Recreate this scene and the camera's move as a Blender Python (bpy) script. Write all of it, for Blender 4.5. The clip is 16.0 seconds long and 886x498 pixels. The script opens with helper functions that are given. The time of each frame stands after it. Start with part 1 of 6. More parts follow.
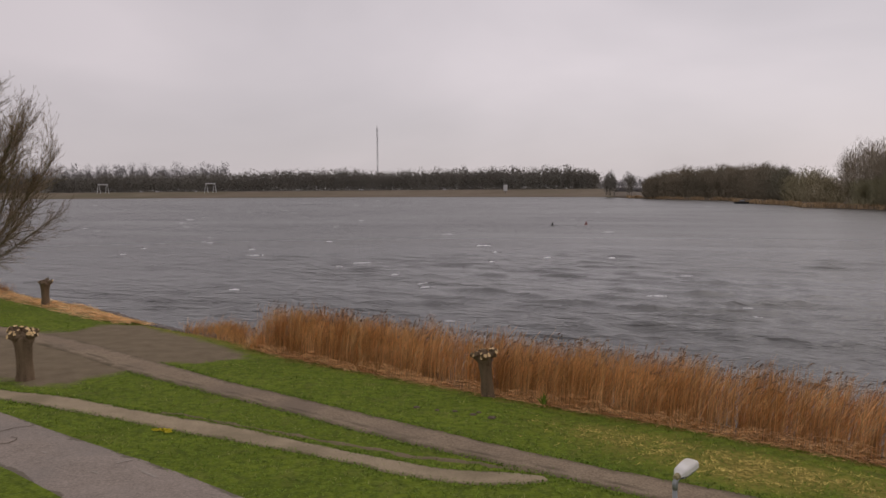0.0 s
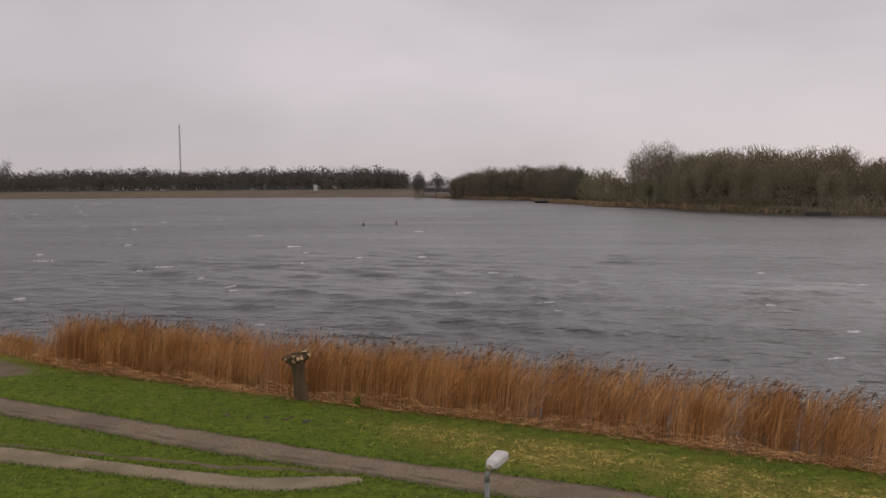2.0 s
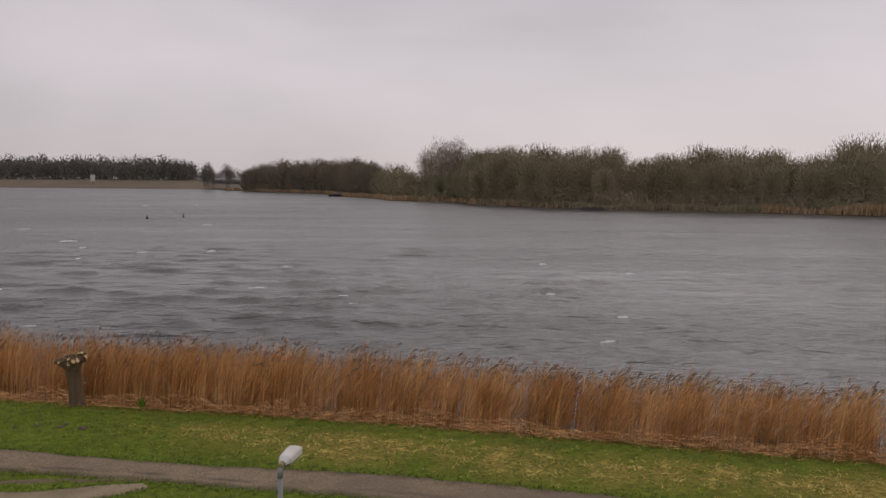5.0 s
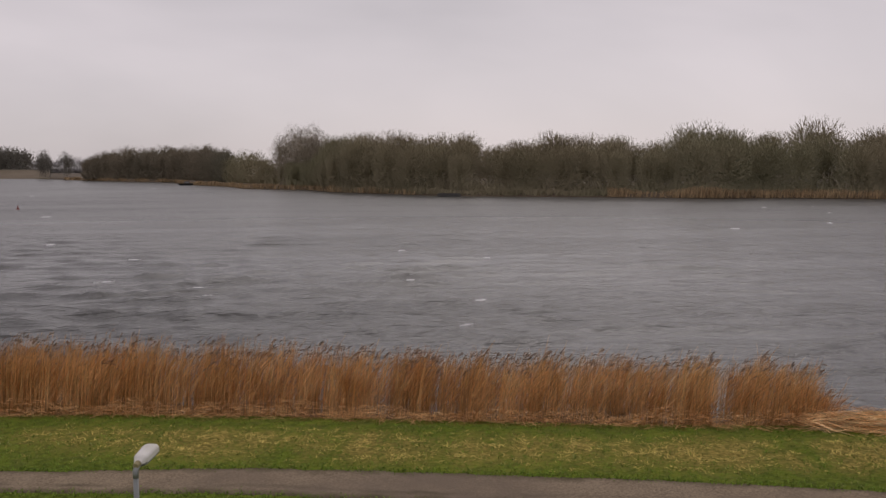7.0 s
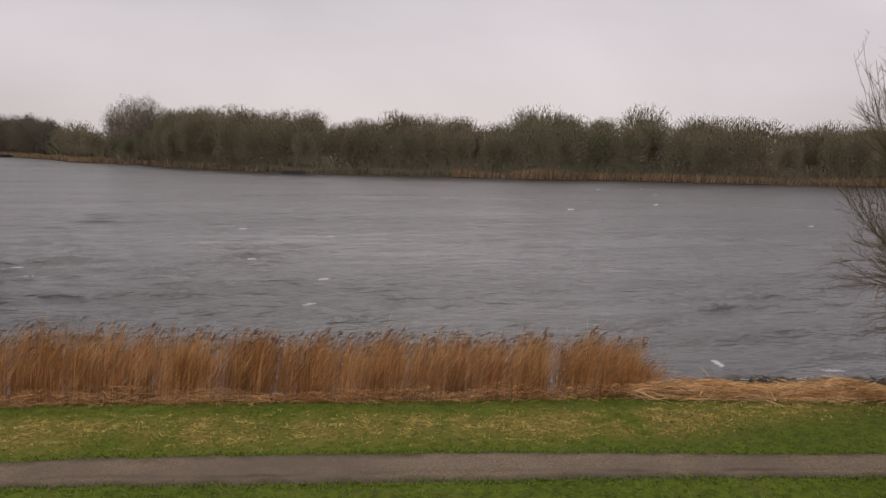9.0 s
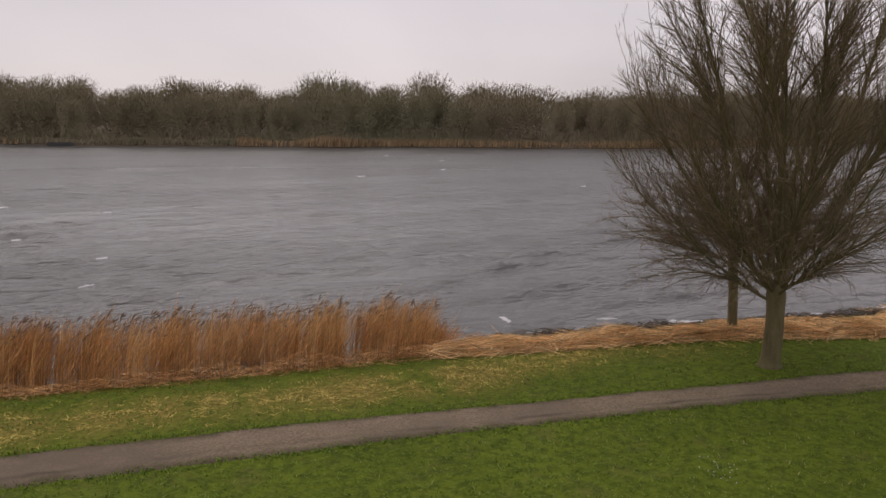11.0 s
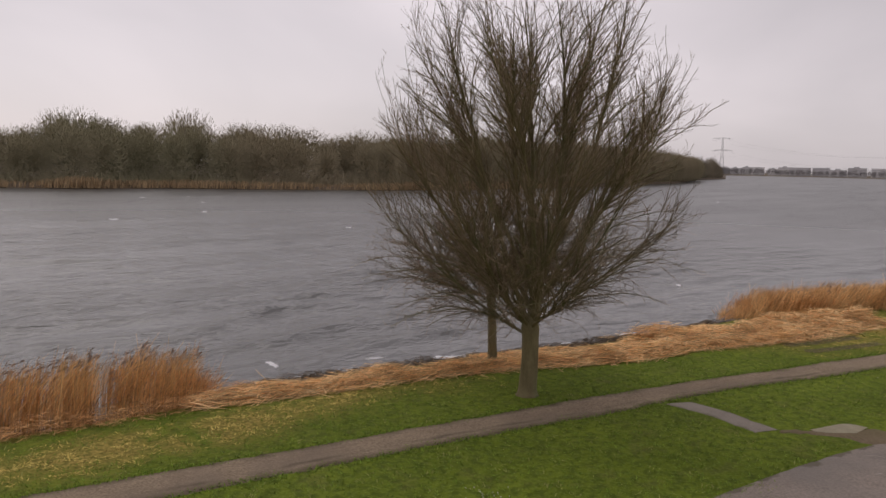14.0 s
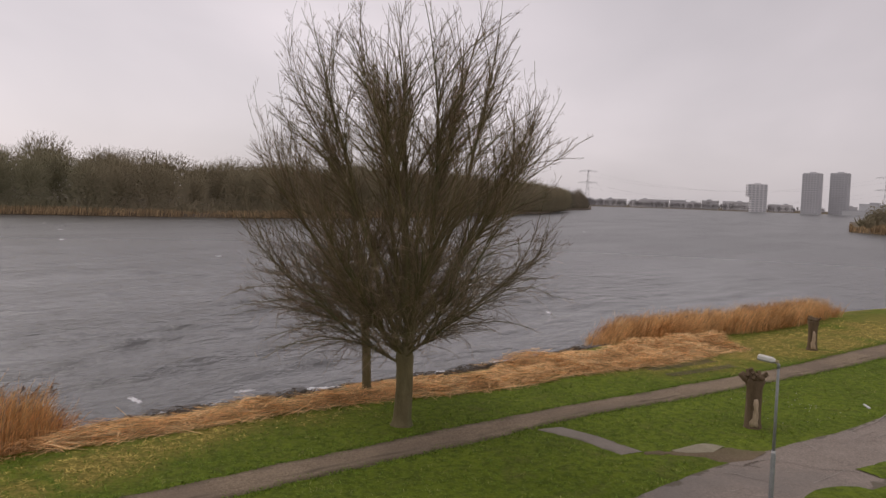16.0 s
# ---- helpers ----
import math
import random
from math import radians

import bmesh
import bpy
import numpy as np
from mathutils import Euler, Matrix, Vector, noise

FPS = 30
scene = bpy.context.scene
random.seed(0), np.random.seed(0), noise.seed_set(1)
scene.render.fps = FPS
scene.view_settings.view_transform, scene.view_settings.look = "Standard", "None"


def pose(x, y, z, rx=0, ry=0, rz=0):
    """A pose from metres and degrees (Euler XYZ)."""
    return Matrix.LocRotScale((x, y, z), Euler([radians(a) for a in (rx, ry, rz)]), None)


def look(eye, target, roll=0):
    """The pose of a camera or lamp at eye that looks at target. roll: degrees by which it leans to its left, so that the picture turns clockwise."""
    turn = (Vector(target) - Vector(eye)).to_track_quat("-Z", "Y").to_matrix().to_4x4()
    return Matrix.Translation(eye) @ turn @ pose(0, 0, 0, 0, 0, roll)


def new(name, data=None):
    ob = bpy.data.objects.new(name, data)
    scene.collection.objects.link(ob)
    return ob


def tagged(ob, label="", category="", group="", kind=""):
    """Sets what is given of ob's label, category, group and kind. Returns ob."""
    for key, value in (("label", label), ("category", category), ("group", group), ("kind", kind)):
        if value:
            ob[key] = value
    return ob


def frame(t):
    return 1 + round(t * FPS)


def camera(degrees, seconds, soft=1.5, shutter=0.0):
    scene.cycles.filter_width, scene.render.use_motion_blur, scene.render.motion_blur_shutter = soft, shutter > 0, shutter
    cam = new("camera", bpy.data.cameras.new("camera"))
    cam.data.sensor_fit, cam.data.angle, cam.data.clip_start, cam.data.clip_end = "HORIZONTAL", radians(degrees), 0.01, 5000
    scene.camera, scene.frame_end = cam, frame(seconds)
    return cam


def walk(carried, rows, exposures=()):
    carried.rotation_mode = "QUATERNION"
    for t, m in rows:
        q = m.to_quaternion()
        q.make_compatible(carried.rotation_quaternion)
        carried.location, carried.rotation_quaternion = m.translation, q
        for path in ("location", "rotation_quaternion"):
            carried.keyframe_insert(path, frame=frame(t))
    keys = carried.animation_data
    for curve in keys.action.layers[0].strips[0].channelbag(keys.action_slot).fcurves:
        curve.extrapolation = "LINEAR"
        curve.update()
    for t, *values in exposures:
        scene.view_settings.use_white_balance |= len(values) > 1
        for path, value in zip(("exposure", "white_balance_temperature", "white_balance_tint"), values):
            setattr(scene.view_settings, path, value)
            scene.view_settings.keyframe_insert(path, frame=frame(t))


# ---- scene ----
# ---- camera and its path ----
cam = camera(55.835, 16.0, soft=1.5)
ROWS = [
    (0, 0.051, -0.031, 7.525, 0, -4.149, -0.49),
    (0.5, 0.046, -0.001, 7.529, -2.156, -4.137, -0.391),
    (1, 0.031, 0.02, 7.537, -5.846, -4.183, -0.673),
    (1.5, 0.031, 0.048, 7.532, -9.361, -4.214, -0.548),
    (2, 0.055, 0.066, 7.524, -12.904, -4.243, -0.492),
    (2.5, 0.065, 0.059, 7.523, -15.73, -4.246, -0.46),
    (3, 0.068, 0.066, 7.52, -18.257, -4.255, -0.31),
    (3.5, 0.077, 0.054, 7.514, -20.835, -4.266, -0.182),
    (6, 0.06, 0.072, 7.507, -32.382, -4.908, 0.271),
    (6.5, 0.026, 0.059, 7.509, -35.482, -5.034, 0.101),
    (7, 0.043, 0.052, 7.497, -36.682, -5.575, -0.071),
    (7.5, 0.094, 0.062, 7.487, -39.481, -6.496, -0.781),
    (8, 0.111, 0.047, 7.486, -41.46, -6.604, -0.104),
    (8.5, 0.15, 0.027, 7.471, -44.376, -6.541, 0.734),
    (9, 0.196, 0.037, 7.481, -47.295, -6.916, 1.225),
    (9.5, 0.203, 0.047, 7.471, -50.615, -7.125, 0.768),
    (10, 0.208, 0.054, 7.482, -54.618, -7.921, 0.641),
    (12.5, 0.291, 0.012, 7.492, -69.427, -7.775, 0.879),
    (13, 0.297, 0.01, 7.494, -71.787, -6.933, 1.038),
    (13.5, 0.301, 0.009, 7.475, -74.523, -6.433, 1.197),
    (14, 0.31, 0.018, 7.483, -77.507, -5.772, 1.339),
    (14.5, 0.326, 0.018, 7.479, -79.958, -5.006, 1.535),
    (15, 0.345, 0.025, 7.48, -82.553, -4.902, 1.741),
    (15.5, 0.327, 0.023, 7.484, -84.783, -4.665, 1.895),
    (16, 0.357, 0.025, 7.496, -86.069, -3.563, 1.992),
]


def row_pose(x, y, z, yaw, pitch, roll):
    a, p = radians(yaw), radians(pitch)
    eye = Vector((x, y, z))
    return look(eye, eye + Vector((-math.sin(a) * math.cos(p), math.cos(a) * math.cos(p), math.sin(p))), roll)


walk(cam, [(r[0], row_pose(*r[1:])) for r in ROWS], [(t, ev, 6650, 14.0) for t, ev in ((0.0, 0.0), (0.8, -0.03), (2.0, -0.11), (6.5, -0.10), (9.0, -0.03), (12.5, 0.06), (16.0, 0.10))])

# ---- overcast sky and light ----
SUN_EL, SUN_AZ = 42.0, -44.0
world = bpy.data.worlds.new("overcast_sky")
scene.world = world
world.use_nodes = True
wn, wl = world.node_tree.nodes, world.node_tree.links
wn.clear()
w_out, w_bg = wn.new("ShaderNodeOutputWorld"), wn.new("ShaderNodeBackground")
w_sky = wn.new("ShaderNodeTexSky")
w_sky.sky_type, w_sky.sun_disc = "NISHITA", False
w_sky.sun_elevation, w_sky.sun_rotation = radians(SUN_EL), radians(-SUN_AZ)
w_co, w_map, w_noise, w_ramp = wn.new("ShaderNodeTexCoord"), wn.new("ShaderNodeMapping"), wn.new("ShaderNodeTexNoise"), wn.new("ShaderNodeValToRGB")
w_map.inputs["Scale"].default_value = (1.0, 1.0, 2.6)
w_map.inputs["Location"].default_value = (0.35, 0.1, 0.0)
w_noise.inputs["Scale"].default_value, w_noise.inputs["Detail"].default_value = 1.7, 5.0
w_noise.inputs["Roughness"].default_value, w_noise.inputs["Distortion"].default_value = 0.45, 0.35
w_ramp.color_ramp.elements[0].position, w_ramp.color_ramp.elements[1].position = 0.32, 0.70
w_ramp.color_ramp.elements[0].color = (4.9, 4.66, 4.86, 1)
w_ramp.color_ramp.elements[1].color = (7.12, 6.63, 6.88, 1)
w_mix = wn.new("ShaderNodeMix")
w_mix.data_type = "RGBA"
w_mix.inputs[0].default_value = 0.93
wl.new(w_co.outputs["Generated"], w_map.inputs["Vector"])
wl.new(w_map.outputs["Vector"], w_noise.inputs["Vector"])
wl.new(w_noise.outputs["Fac"], w_ramp.inputs["Fac"])
wl.new(w_sky.outputs["Color"], w_mix.inputs[6])
wl.new(w_ramp.outputs["Color"], w_mix.inputs[7])
# the cloud cover is a little brighter towards the hidden sun
w_dot, w_rng, w_mul = wn.new("ShaderNodeVectorMath"), wn.new("ShaderNodeMapRange"), wn.new("ShaderNodeVectorMath")
w_dot.operation, w_mul.operation = "DOT_PRODUCT", "SCALE"
w_dot.inputs[1].default_value = (-math.sin(radians(SUN_AZ)), math.cos(radians(SUN_AZ)), 0.3)
for key, value in (("From Min", 0.35), ("From Max", 1.05), ("To Min", 0.88), ("To Max", 1.10)):
    w_rng.inputs[key].default_value = value
wl.new(w_co.outputs["Generated"], w_dot.inputs[0])
wl.new(w_dot.outputs["Value"], w_rng.inputs["Value"])
wl.new(w_mix.outputs[2], w_mul.inputs[0])
wl.new(w_rng.outputs["Result"], w_mul.inputs["Scale"])
wl.new(w_mul.outputs["Vector"], w_bg.inputs["Color"])
w_bg.inputs["Strength"].default_value = 0.1
wl.new(w_bg.outputs["Background"], w_out.inputs["Surface"])

sun = new("sun", bpy.data.lights.new("sun", "SUN"))
sun.data.energy, sun.data.angle, sun.data.color = 0.5, radians(50), (1.0, 0.95, 0.9)
sun_from = Vector((-math.sin(radians(SUN_AZ)) * math.cos(radians(SUN_EL)), math.cos(radians(SUN_AZ)) * math.cos(radians(SUN_EL)), math.sin(radians(SUN_EL))))
sun.matrix_world = look(sun_from * 100, (0, 0, 0))


# ---- materials ----
def material(name, dark, light, scale=3.0, rough=0.85, bump=0.3, bump_scale=40.0, fine=0.35, tint=None, relief=0.02, island=0.0, attr=None, attr_color=None, stretch=(1, 1, 1), metal=0.0, spec=0.3, soil=None):
    """A procedural surface: two scales of noise between two colours, fine relief, and where asked a tint in broad patches, a change from piece to piece, or a second colour that an attribute mixes in."""
    m = bpy.data.materials.new(name)
    m.use_nodes = True
    n, l = m.node_tree.nodes, m.node_tree.links
    b = n["Principled BSDF"]
    b.inputs["Roughness"].default_value, b.inputs["Metallic"].default_value = rough, metal
    b.inputs["Specular IOR Level"].default_value = spec
    co, mp = n.new("ShaderNodeTexCoord"), n.new("ShaderNodeMapping")
    mp.inputs["Scale"].default_value = stretch
    l.new(co.outputs["Object"], mp.inputs["Vector"])

    def noise_at(s, detail=4.0):
        t = n.new("ShaderNodeTexNoise")
        t.inputs["Scale"].default_value, t.inputs["Detail"].default_value = s, detail
        l.new(mp.outputs["Vector"], t.inputs["Vector"])
        return t.outputs["Fac"]

    def mixed(f, a, c):
        x = n.new("ShaderNodeMix")
        x.data_type = "RGBA"
        for sock, v in ((x.inputs[0], f), (x.inputs[6], a), (x.inputs[7], c)):
            if isinstance(v, (int, float)):
                sock.default_value = v
            elif isinstance(v, tuple):
                sock.default_value = (*v, 1)
            else:
                l.new(v, sock)
        return x.outputs[2]

    def sharpened(f, lo, hi):
        r = n.new("ShaderNodeMapRange")
        r.inputs["From Min"].default_value, r.inputs["From Max"].default_value = lo, hi
        l.new(f, r.inputs["Value"])
        return r.outputs["Result"]

    def times(f, k):
        q = n.new("ShaderNodeMath")
        q.operation = "MULTIPLY"
        l.new(f, q.inputs[0])
        q.inputs[1].default_value = k
        return q.outputs[0]

    col = mixed(sharpened(noise_at(scale), 0.3, 0.7), dark, light)
    col = mixed(times(sharpened(noise_at(scale * 13, 6.0), 0.35, 0.75), fine), col, tuple(min(1, c * 1.5) for c in light))
    col = mixed(times(sharpened(noise_at(scale * 17, 3.0), 0.55, 0.8), fine * 0.6), col, tuple(c * 0.5 for c in dark))
    if tint:
        col = mixed(times(sharpened(noise_at(scale * 0.22, 5.0), 0.48, 0.66), 0.8), col, tint)
    if attr:
        at = n.new("ShaderNodeAttribute")
        at.attribute_name = attr
        col = mixed(at.outputs["Fac"], col, attr_color)
    if soil:
        at = n.new("ShaderNodeAttribute")
        at.attribute_name = "soil"
        mix = n.new("ShaderNodeMath")
        mix.operation = "MULTIPLY_ADD"
        mix.inputs[1].default_value = 0.9
        l.new(noise_at(0.8, 7.0), mix.inputs[0])
        l.new(at.outputs["Fac"], mix.inputs[2])
        col = mixed(sharpened(mix.outputs[0], 0.82, 1.15), col, mixed(sharpened(noise_at(1.3, 8.0), 0.3, 0.7), *soil))
    if island:
        g, hsv = n.new("ShaderNodeNewGeometry"), n.new("ShaderNodeHueSaturation")
        r = n.new("ShaderNodeMapRange")
        r.inputs["To Min"].default_value, r.inputs["To Max"].default_value = 1 - island, 1 + island
        l.new(g.outputs["Random Per Island"], r.inputs["Value"])
        l.new(r.outputs["Result"], hsv.inputs["Value"])
        l.new(col, hsv.inputs["Color"])
        col = hsv.outputs["Color"]
    l.new(col, b.inputs["Base Color"])
    if bump:
        bp = n.new("ShaderNodeBump")
        bp.inputs["Strength"].default_value, bp.inputs["Distance"].default_value = bump, relief
        l.new(noise_at(bump_scale, 6.0), bp.inputs["Height"])
        l.new(bp.outputs["Normal"], b.inputs["Normal"])
    return m




def lawn_material():
    """Winter lawn: green in broad patches, dark clumps, pale tips, brown thatch; straw-yellow where it is dry, bare where it is trodden."""
    m = bpy.data.materials.new("lawn")
    m.use_nodes = True
    n, l = m.node_tree.nodes, m.node_tree.links
    b = n["Principled BSDF"]
    b.inputs["Roughness"].default_value, b.inputs["Specular IOR Level"].default_value = 0.95, 0.1
    co = n.new("ShaderNodeTexCoord")

    def noise_at(s, detail=4.0, lo=0.3, hi=0.7, rough=0.55):
        t, r = n.new("ShaderNodeTexNoise"), n.new("ShaderNodeMapRange")
        t.inputs["Scale"].default_value, t.inputs["Detail"].default_value, t.inputs["Roughness"].default_value = s, detail, rough
        r.inputs["From Min"].default_value, r.inputs["From Max"].default_value = lo, hi
        l.new(co.outputs["Object"], t.inputs["Vector"])
        l.new(t.outputs["Fac"], r.inputs["Value"])
        return r.outputs["Result"]

    def mixed(f, a, c):
        x = n.new("ShaderNodeMix")
        x.data_type = "RGBA"
        for sock, v in ((x.inputs[0], f), (x.inputs[6], a), (x.inputs[7], c)):
            if isinstance(v, tuple):
                sock.default_value = (*v, 1)
            else:
                l.new(v, sock)
        return x.outputs[2]

    def joined(op, a, c):
        q = n.new("ShaderNodeMath")
        q.operation = op
        for sock, v in zip(q.inputs, (a, c)):
            if isinstance(v, (int, float)):
                sock.default_value = v
            else:
                l.new(v, sock)
        return q.outputs[0]

    def stored(name):
        at = n.new("ShaderNodeAttribute")
        at.attribute_name = name
        return at.outputs["Fac"]

    col = mixed(noise_at(0.35, 3.0), (0.106, 0.146, 0.013), (0.164, 0.216, 0.020))
    col = mixed(joined("MULTIPLY", noise_at(3.2, 5.0, 0.42, 0.62), 0.62), col, (0.044, 0.068, 0.009))
    col = mixed(joined("MULTIPLY", noise_at(9.0, 4.0, 0.5, 0.72), 0.7), col, (0.19, 0.25, 0.04))
    col = mixed(joined("MULTIPLY", noise_at(0.9, 6.0, 0.54, 0.72), 0.35), col, (0.155, 0.135, 0.048))
    speck = noise_at(7.0, 5.0, 0.40, 0.60)
    dry = stored("dry")
    col = mixed(joined("MULTIPLY", dry, 0.8), col, (0.185, 0.140, 0.035))
    col = mixed(joined("MULTIPLY", dry, speck), col, (0.37, 0.285, 0.075))
    soil = joined("ADD", joined("MULTIPLY", noise_at(0.8, 7.0, 0.0, 1.0), 0.9), stored("soil"))
    r = n.new("ShaderNodeMapRange")
    r.inputs["From Min"].default_value, r.inputs["From Max"].default_value = 0.82, 1.15
    l.new(soil, r.inputs["Value"])
    earth = mixed(noise_at(1.3, 8.0), (0.162, 0.126, 0.080), (0.225, 0.178, 0.118))
    col = mixed(r.outputs["Result"], col, mixed(joined("MULTIPLY", noise_at(14.0, 5.0, 0.5, 0.8), 0.35), earth, (0.085, 0.08, 0.04)))
    l.new(col, b.inputs["Base Color"])
    bp = n.new("ShaderNodeBump")
    bp.inputs["Strength"].default_value, bp.inputs["Distance"].default_value = 1.0, 0.03
    l.new(noise_at(9.0, 7.0, 0.0, 1.0), bp.inputs["Height"])
    l.new(bp.outputs["Normal"], b.inputs["Normal"])
    return m


M_LAWN = lawn_material()
M_BLADE = material("grass_blades", (0.078, 0.142, 0.012), (0.18, 0.262, 0.036), 1.1, 0.8, 0, island=0.5, spec=0.15)
M_PALEBLADE = material("pale_grass", (0.19, 0.22, 0.05), (0.36, 0.36, 0.12), 2.0, 0.8, 0, island=0.4, spec=0.15)
M_DRYBLADE = material("dry_grass", (0.40, 0.28, 0.075), (0.74, 0.58, 0.17), 2.0, 0.9, 0, island=0.4, spec=0.1)
M_GRAVEL = material("gravel_path", (0.185, 0.14, 0.094), (0.262, 0.205, 0.142), 1.3, 0.95, 0.9, 45, 0.95, tint=(0.20, 0.155, 0.115), spec=0.15)


def worn_path(m, edge, rut=None, reach=0.30):
    """Lets earth and moss creep in from the two edges of a path, and a dark rut run along it."""
    n, l = m.node_tree.nodes, m.node_tree.links
    b = n["Principled BSDF"]
    base = b.inputs["Base Color"].links[0].from_socket
    co, at = n.new("ShaderNodeTexCoord"), n.new("ShaderNodeAttribute")
    at.attribute_name = "across"

    def math_of(op, a, c):
        q = n.new("ShaderNodeMath")
        q.operation = op
        for sock, v in zip(q.inputs, (a, c)):
            if isinstance(v, (int, float)):
                sock.default_value = v
            else:
                l.new(v, sock)
        return q.outputs[0]

    def noise_at(s, detail):
        t = n.new("ShaderNodeTexNoise")
        t.inputs["Scale"].default_value, t.inputs["Detail"].default_value = s, detail
        l.new(co.outputs["Object"], t.inputs["Vector"])
        return t.outputs["Fac"]

    def ramp(v, lo, hi, to=1.0):
        r = n.new("ShaderNodeMapRange")
        for key, value in (("From Min", lo), ("From Max", hi), ("To Max", to)):
            r.inputs[key].default_value = value
        l.new(v, r.inputs["Value"])
        return r.outputs["Result"]

    def mixed(f, a, c):
        x = n.new("ShaderNodeMix")
        x.data_type = "RGBA"
        l.new(f, x.inputs[0])
        l.new(a, x.inputs[6])
        x.inputs[7].default_value = (*c, 1)
        return x.outputs[2]

    off = math_of("MULTIPLY", math_of("ABSOLUTE", math_of("SUBTRACT", at.outputs["Fac"], 0.5), 0.0), 2.0)
    rough = math_of("ADD", off, math_of("MULTIPLY", math_of("SUBTRACT", noise_at(1.1, 6.0), 0.5), 0.9))
    col = mixed(ramp(rough, 1.0 - reach, 1.0, 0.85), base, edge)
    if rut:
        line = math_of("ABSOLUTE", math_of("SUBTRACT", math_of("ADD", at.outputs["Fac"], math_of("MULTIPLY", noise_at(0.25, 2.0), 0.3)), 0.86), 0.0)
        track = math_of("MULTIPLY", ramp(line, 0.09, 0.0), ramp(noise_at(0.6, 5.0), 0.42, 0.62, 0.8))
        col = mixed(track, col, rut)
    l.new(col, b.inputs["Base Color"])
    return m


worn_path(M_GRAVEL, (0.105, 0.085, 0.05), (0.10, 0.08, 0.055), 0.42)
M_ASPHALT = material("asphalt", (0.20, 0.166, 0.135), (0.275, 0.228, 0.19), 1.1, 0.85, 0.4, 60, 0.75, tint=(0.22, 0.195, 0.17))
M_TRACK = material("paver_track", (0.265, 0.21, 0.138), (0.355, 0.285, 0.188), 1.6, 0.9, 0.6, 40, 0.6, tint=(0.22, 0.18, 0.11), spec=0.15)
worn_path(M_TRACK, (0.13, 0.115, 0.055), None, 0.3)
M_EARTH = material("bare_earth", (0.145, 0.112, 0.07), (0.205, 0.158, 0.10), 0.8, 0.95, 0.6, 40, 0.4, tint=(0.145, 0.14, 0.06), spec=0.1)
M_MUD = material("dark_mud", (0.075, 0.058, 0.04), (0.15, 0.115, 0.078), 3.0, 0.9, 0.6, 40, 0.4)
M_SLAB = material("concrete_slab", (0.205, 0.175, 0.145), (0.275, 0.24, 0.20), 1.5, 0.9, 0.3, 60, 0.35)
worn_path(M_SLAB, (0.12, 0.105, 0.055), None, 0.35)
worn_path(M_ASPHALT, (0.13, 0.11, 0.075), None, 0.06)
M_STONE = material("pale_slab", (0.25, 0.22, 0.15), (0.33, 0.295, 0.205), 2.0, 0.9, 0.3, 60, 0.35)
M_BARK = material("bark", (0.118, 0.098, 0.052), (0.225, 0.188, 0.104), 4.0, 0.95, 0.9, 25, 0.4, tint=(0.14, 0.15, 0.075), stretch=(1, 1, 0.25), spec=0.1)
M_TWIG = material("twigs", (0.165, 0.124, 0.084), (0.28, 0.212, 0.142), 1.0, 0.9, 0, island=0.4, spec=0.15)
M_POLLARD = material("pollard_bark", (0.092, 0.066, 0.042), (0.205, 0.148, 0.095), 5.0, 0.95, 1.0, 22, 0.45, stretch=(1, 1, 0.2), spec=0.1)
M_CUT = material("cut_wood", (0.56, 0.34, 0.15), (0.84, 0.60, 0.32), 9.0, 0.85, 0.3, 60, 0.4)
M_REED = material("reed_stems", (0.50, 0.235, 0.076), (0.83, 0.52, 0.245), 1.1, 0.8, 0, island=0.5, tint=(0.50, 0.245, 0.08), spec=0.2)
M_PLUME = material("reed_plumes", (0.16, 0.11, 0.08), (0.29, 0.21, 0.15), 2.0, 0.95, 0, island=0.4, spec=0.05)
M_LITTER = material("reed_litter", (0.46, 0.225, 0.088), (0.72, 0.44, 0.205), 0.8, 0.9, 0, island=0.5, spec=0.15)
M_STRAW = material("straw", (0.65, 0.345, 0.135), (0.95, 0.64, 0.335), 0.9, 0.85, 0, island=0.55, spec=0.2)
M_PEEL = material("peeled_wood", (0.30, 0.22, 0.145), (0.60, 0.47, 0.33), 12.0, 0.9, 0.5, 40, 0.5, stretch=(1, 1, 0.2))
M_STONES = material("shore_stones", (0.075, 0.06, 0.05), (0.17, 0.14, 0.12), 6.0, 0.6, 0.4, 30, 0.3, island=0.4)
M_FOAM = material("foam", (0.74, 0.74, 0.75), (0.88, 0.88, 0.89), 6.0, 0.6, 0.6, 20, 0.2)
M_GALV = material("galvanised_steel", (0.25, 0.265, 0.265), (0.34, 0.355, 0.355), 8.0, 0.5, 0.1, 60, 0.3, metal=0.3)
M_HEAD = material("lamp_housing", (0.70, 0.68, 0.63), (0.82, 0.80, 0.75), 9.0, 0.5, 0.05, 60, 0.3, tint=(0.60, 0.57, 0.48))
M_LENS = material("lamp_cover", (0.42, 0.43, 0.42), (0.55, 0.56, 0.55), 9.0, 0.25, 0, fine=0.1)
M_MOSS = material("lichen_crust", (0.20, 0.17, 0.09), (0.40, 0.35, 0.20), 14.0, 0.95, 0.5, 60, 0.5)
M_DARKPART = material("dark_fitting", (0.05, 0.05, 0.05), (0.10, 0.095, 0.09), 9.0, 0.6, 0.1)
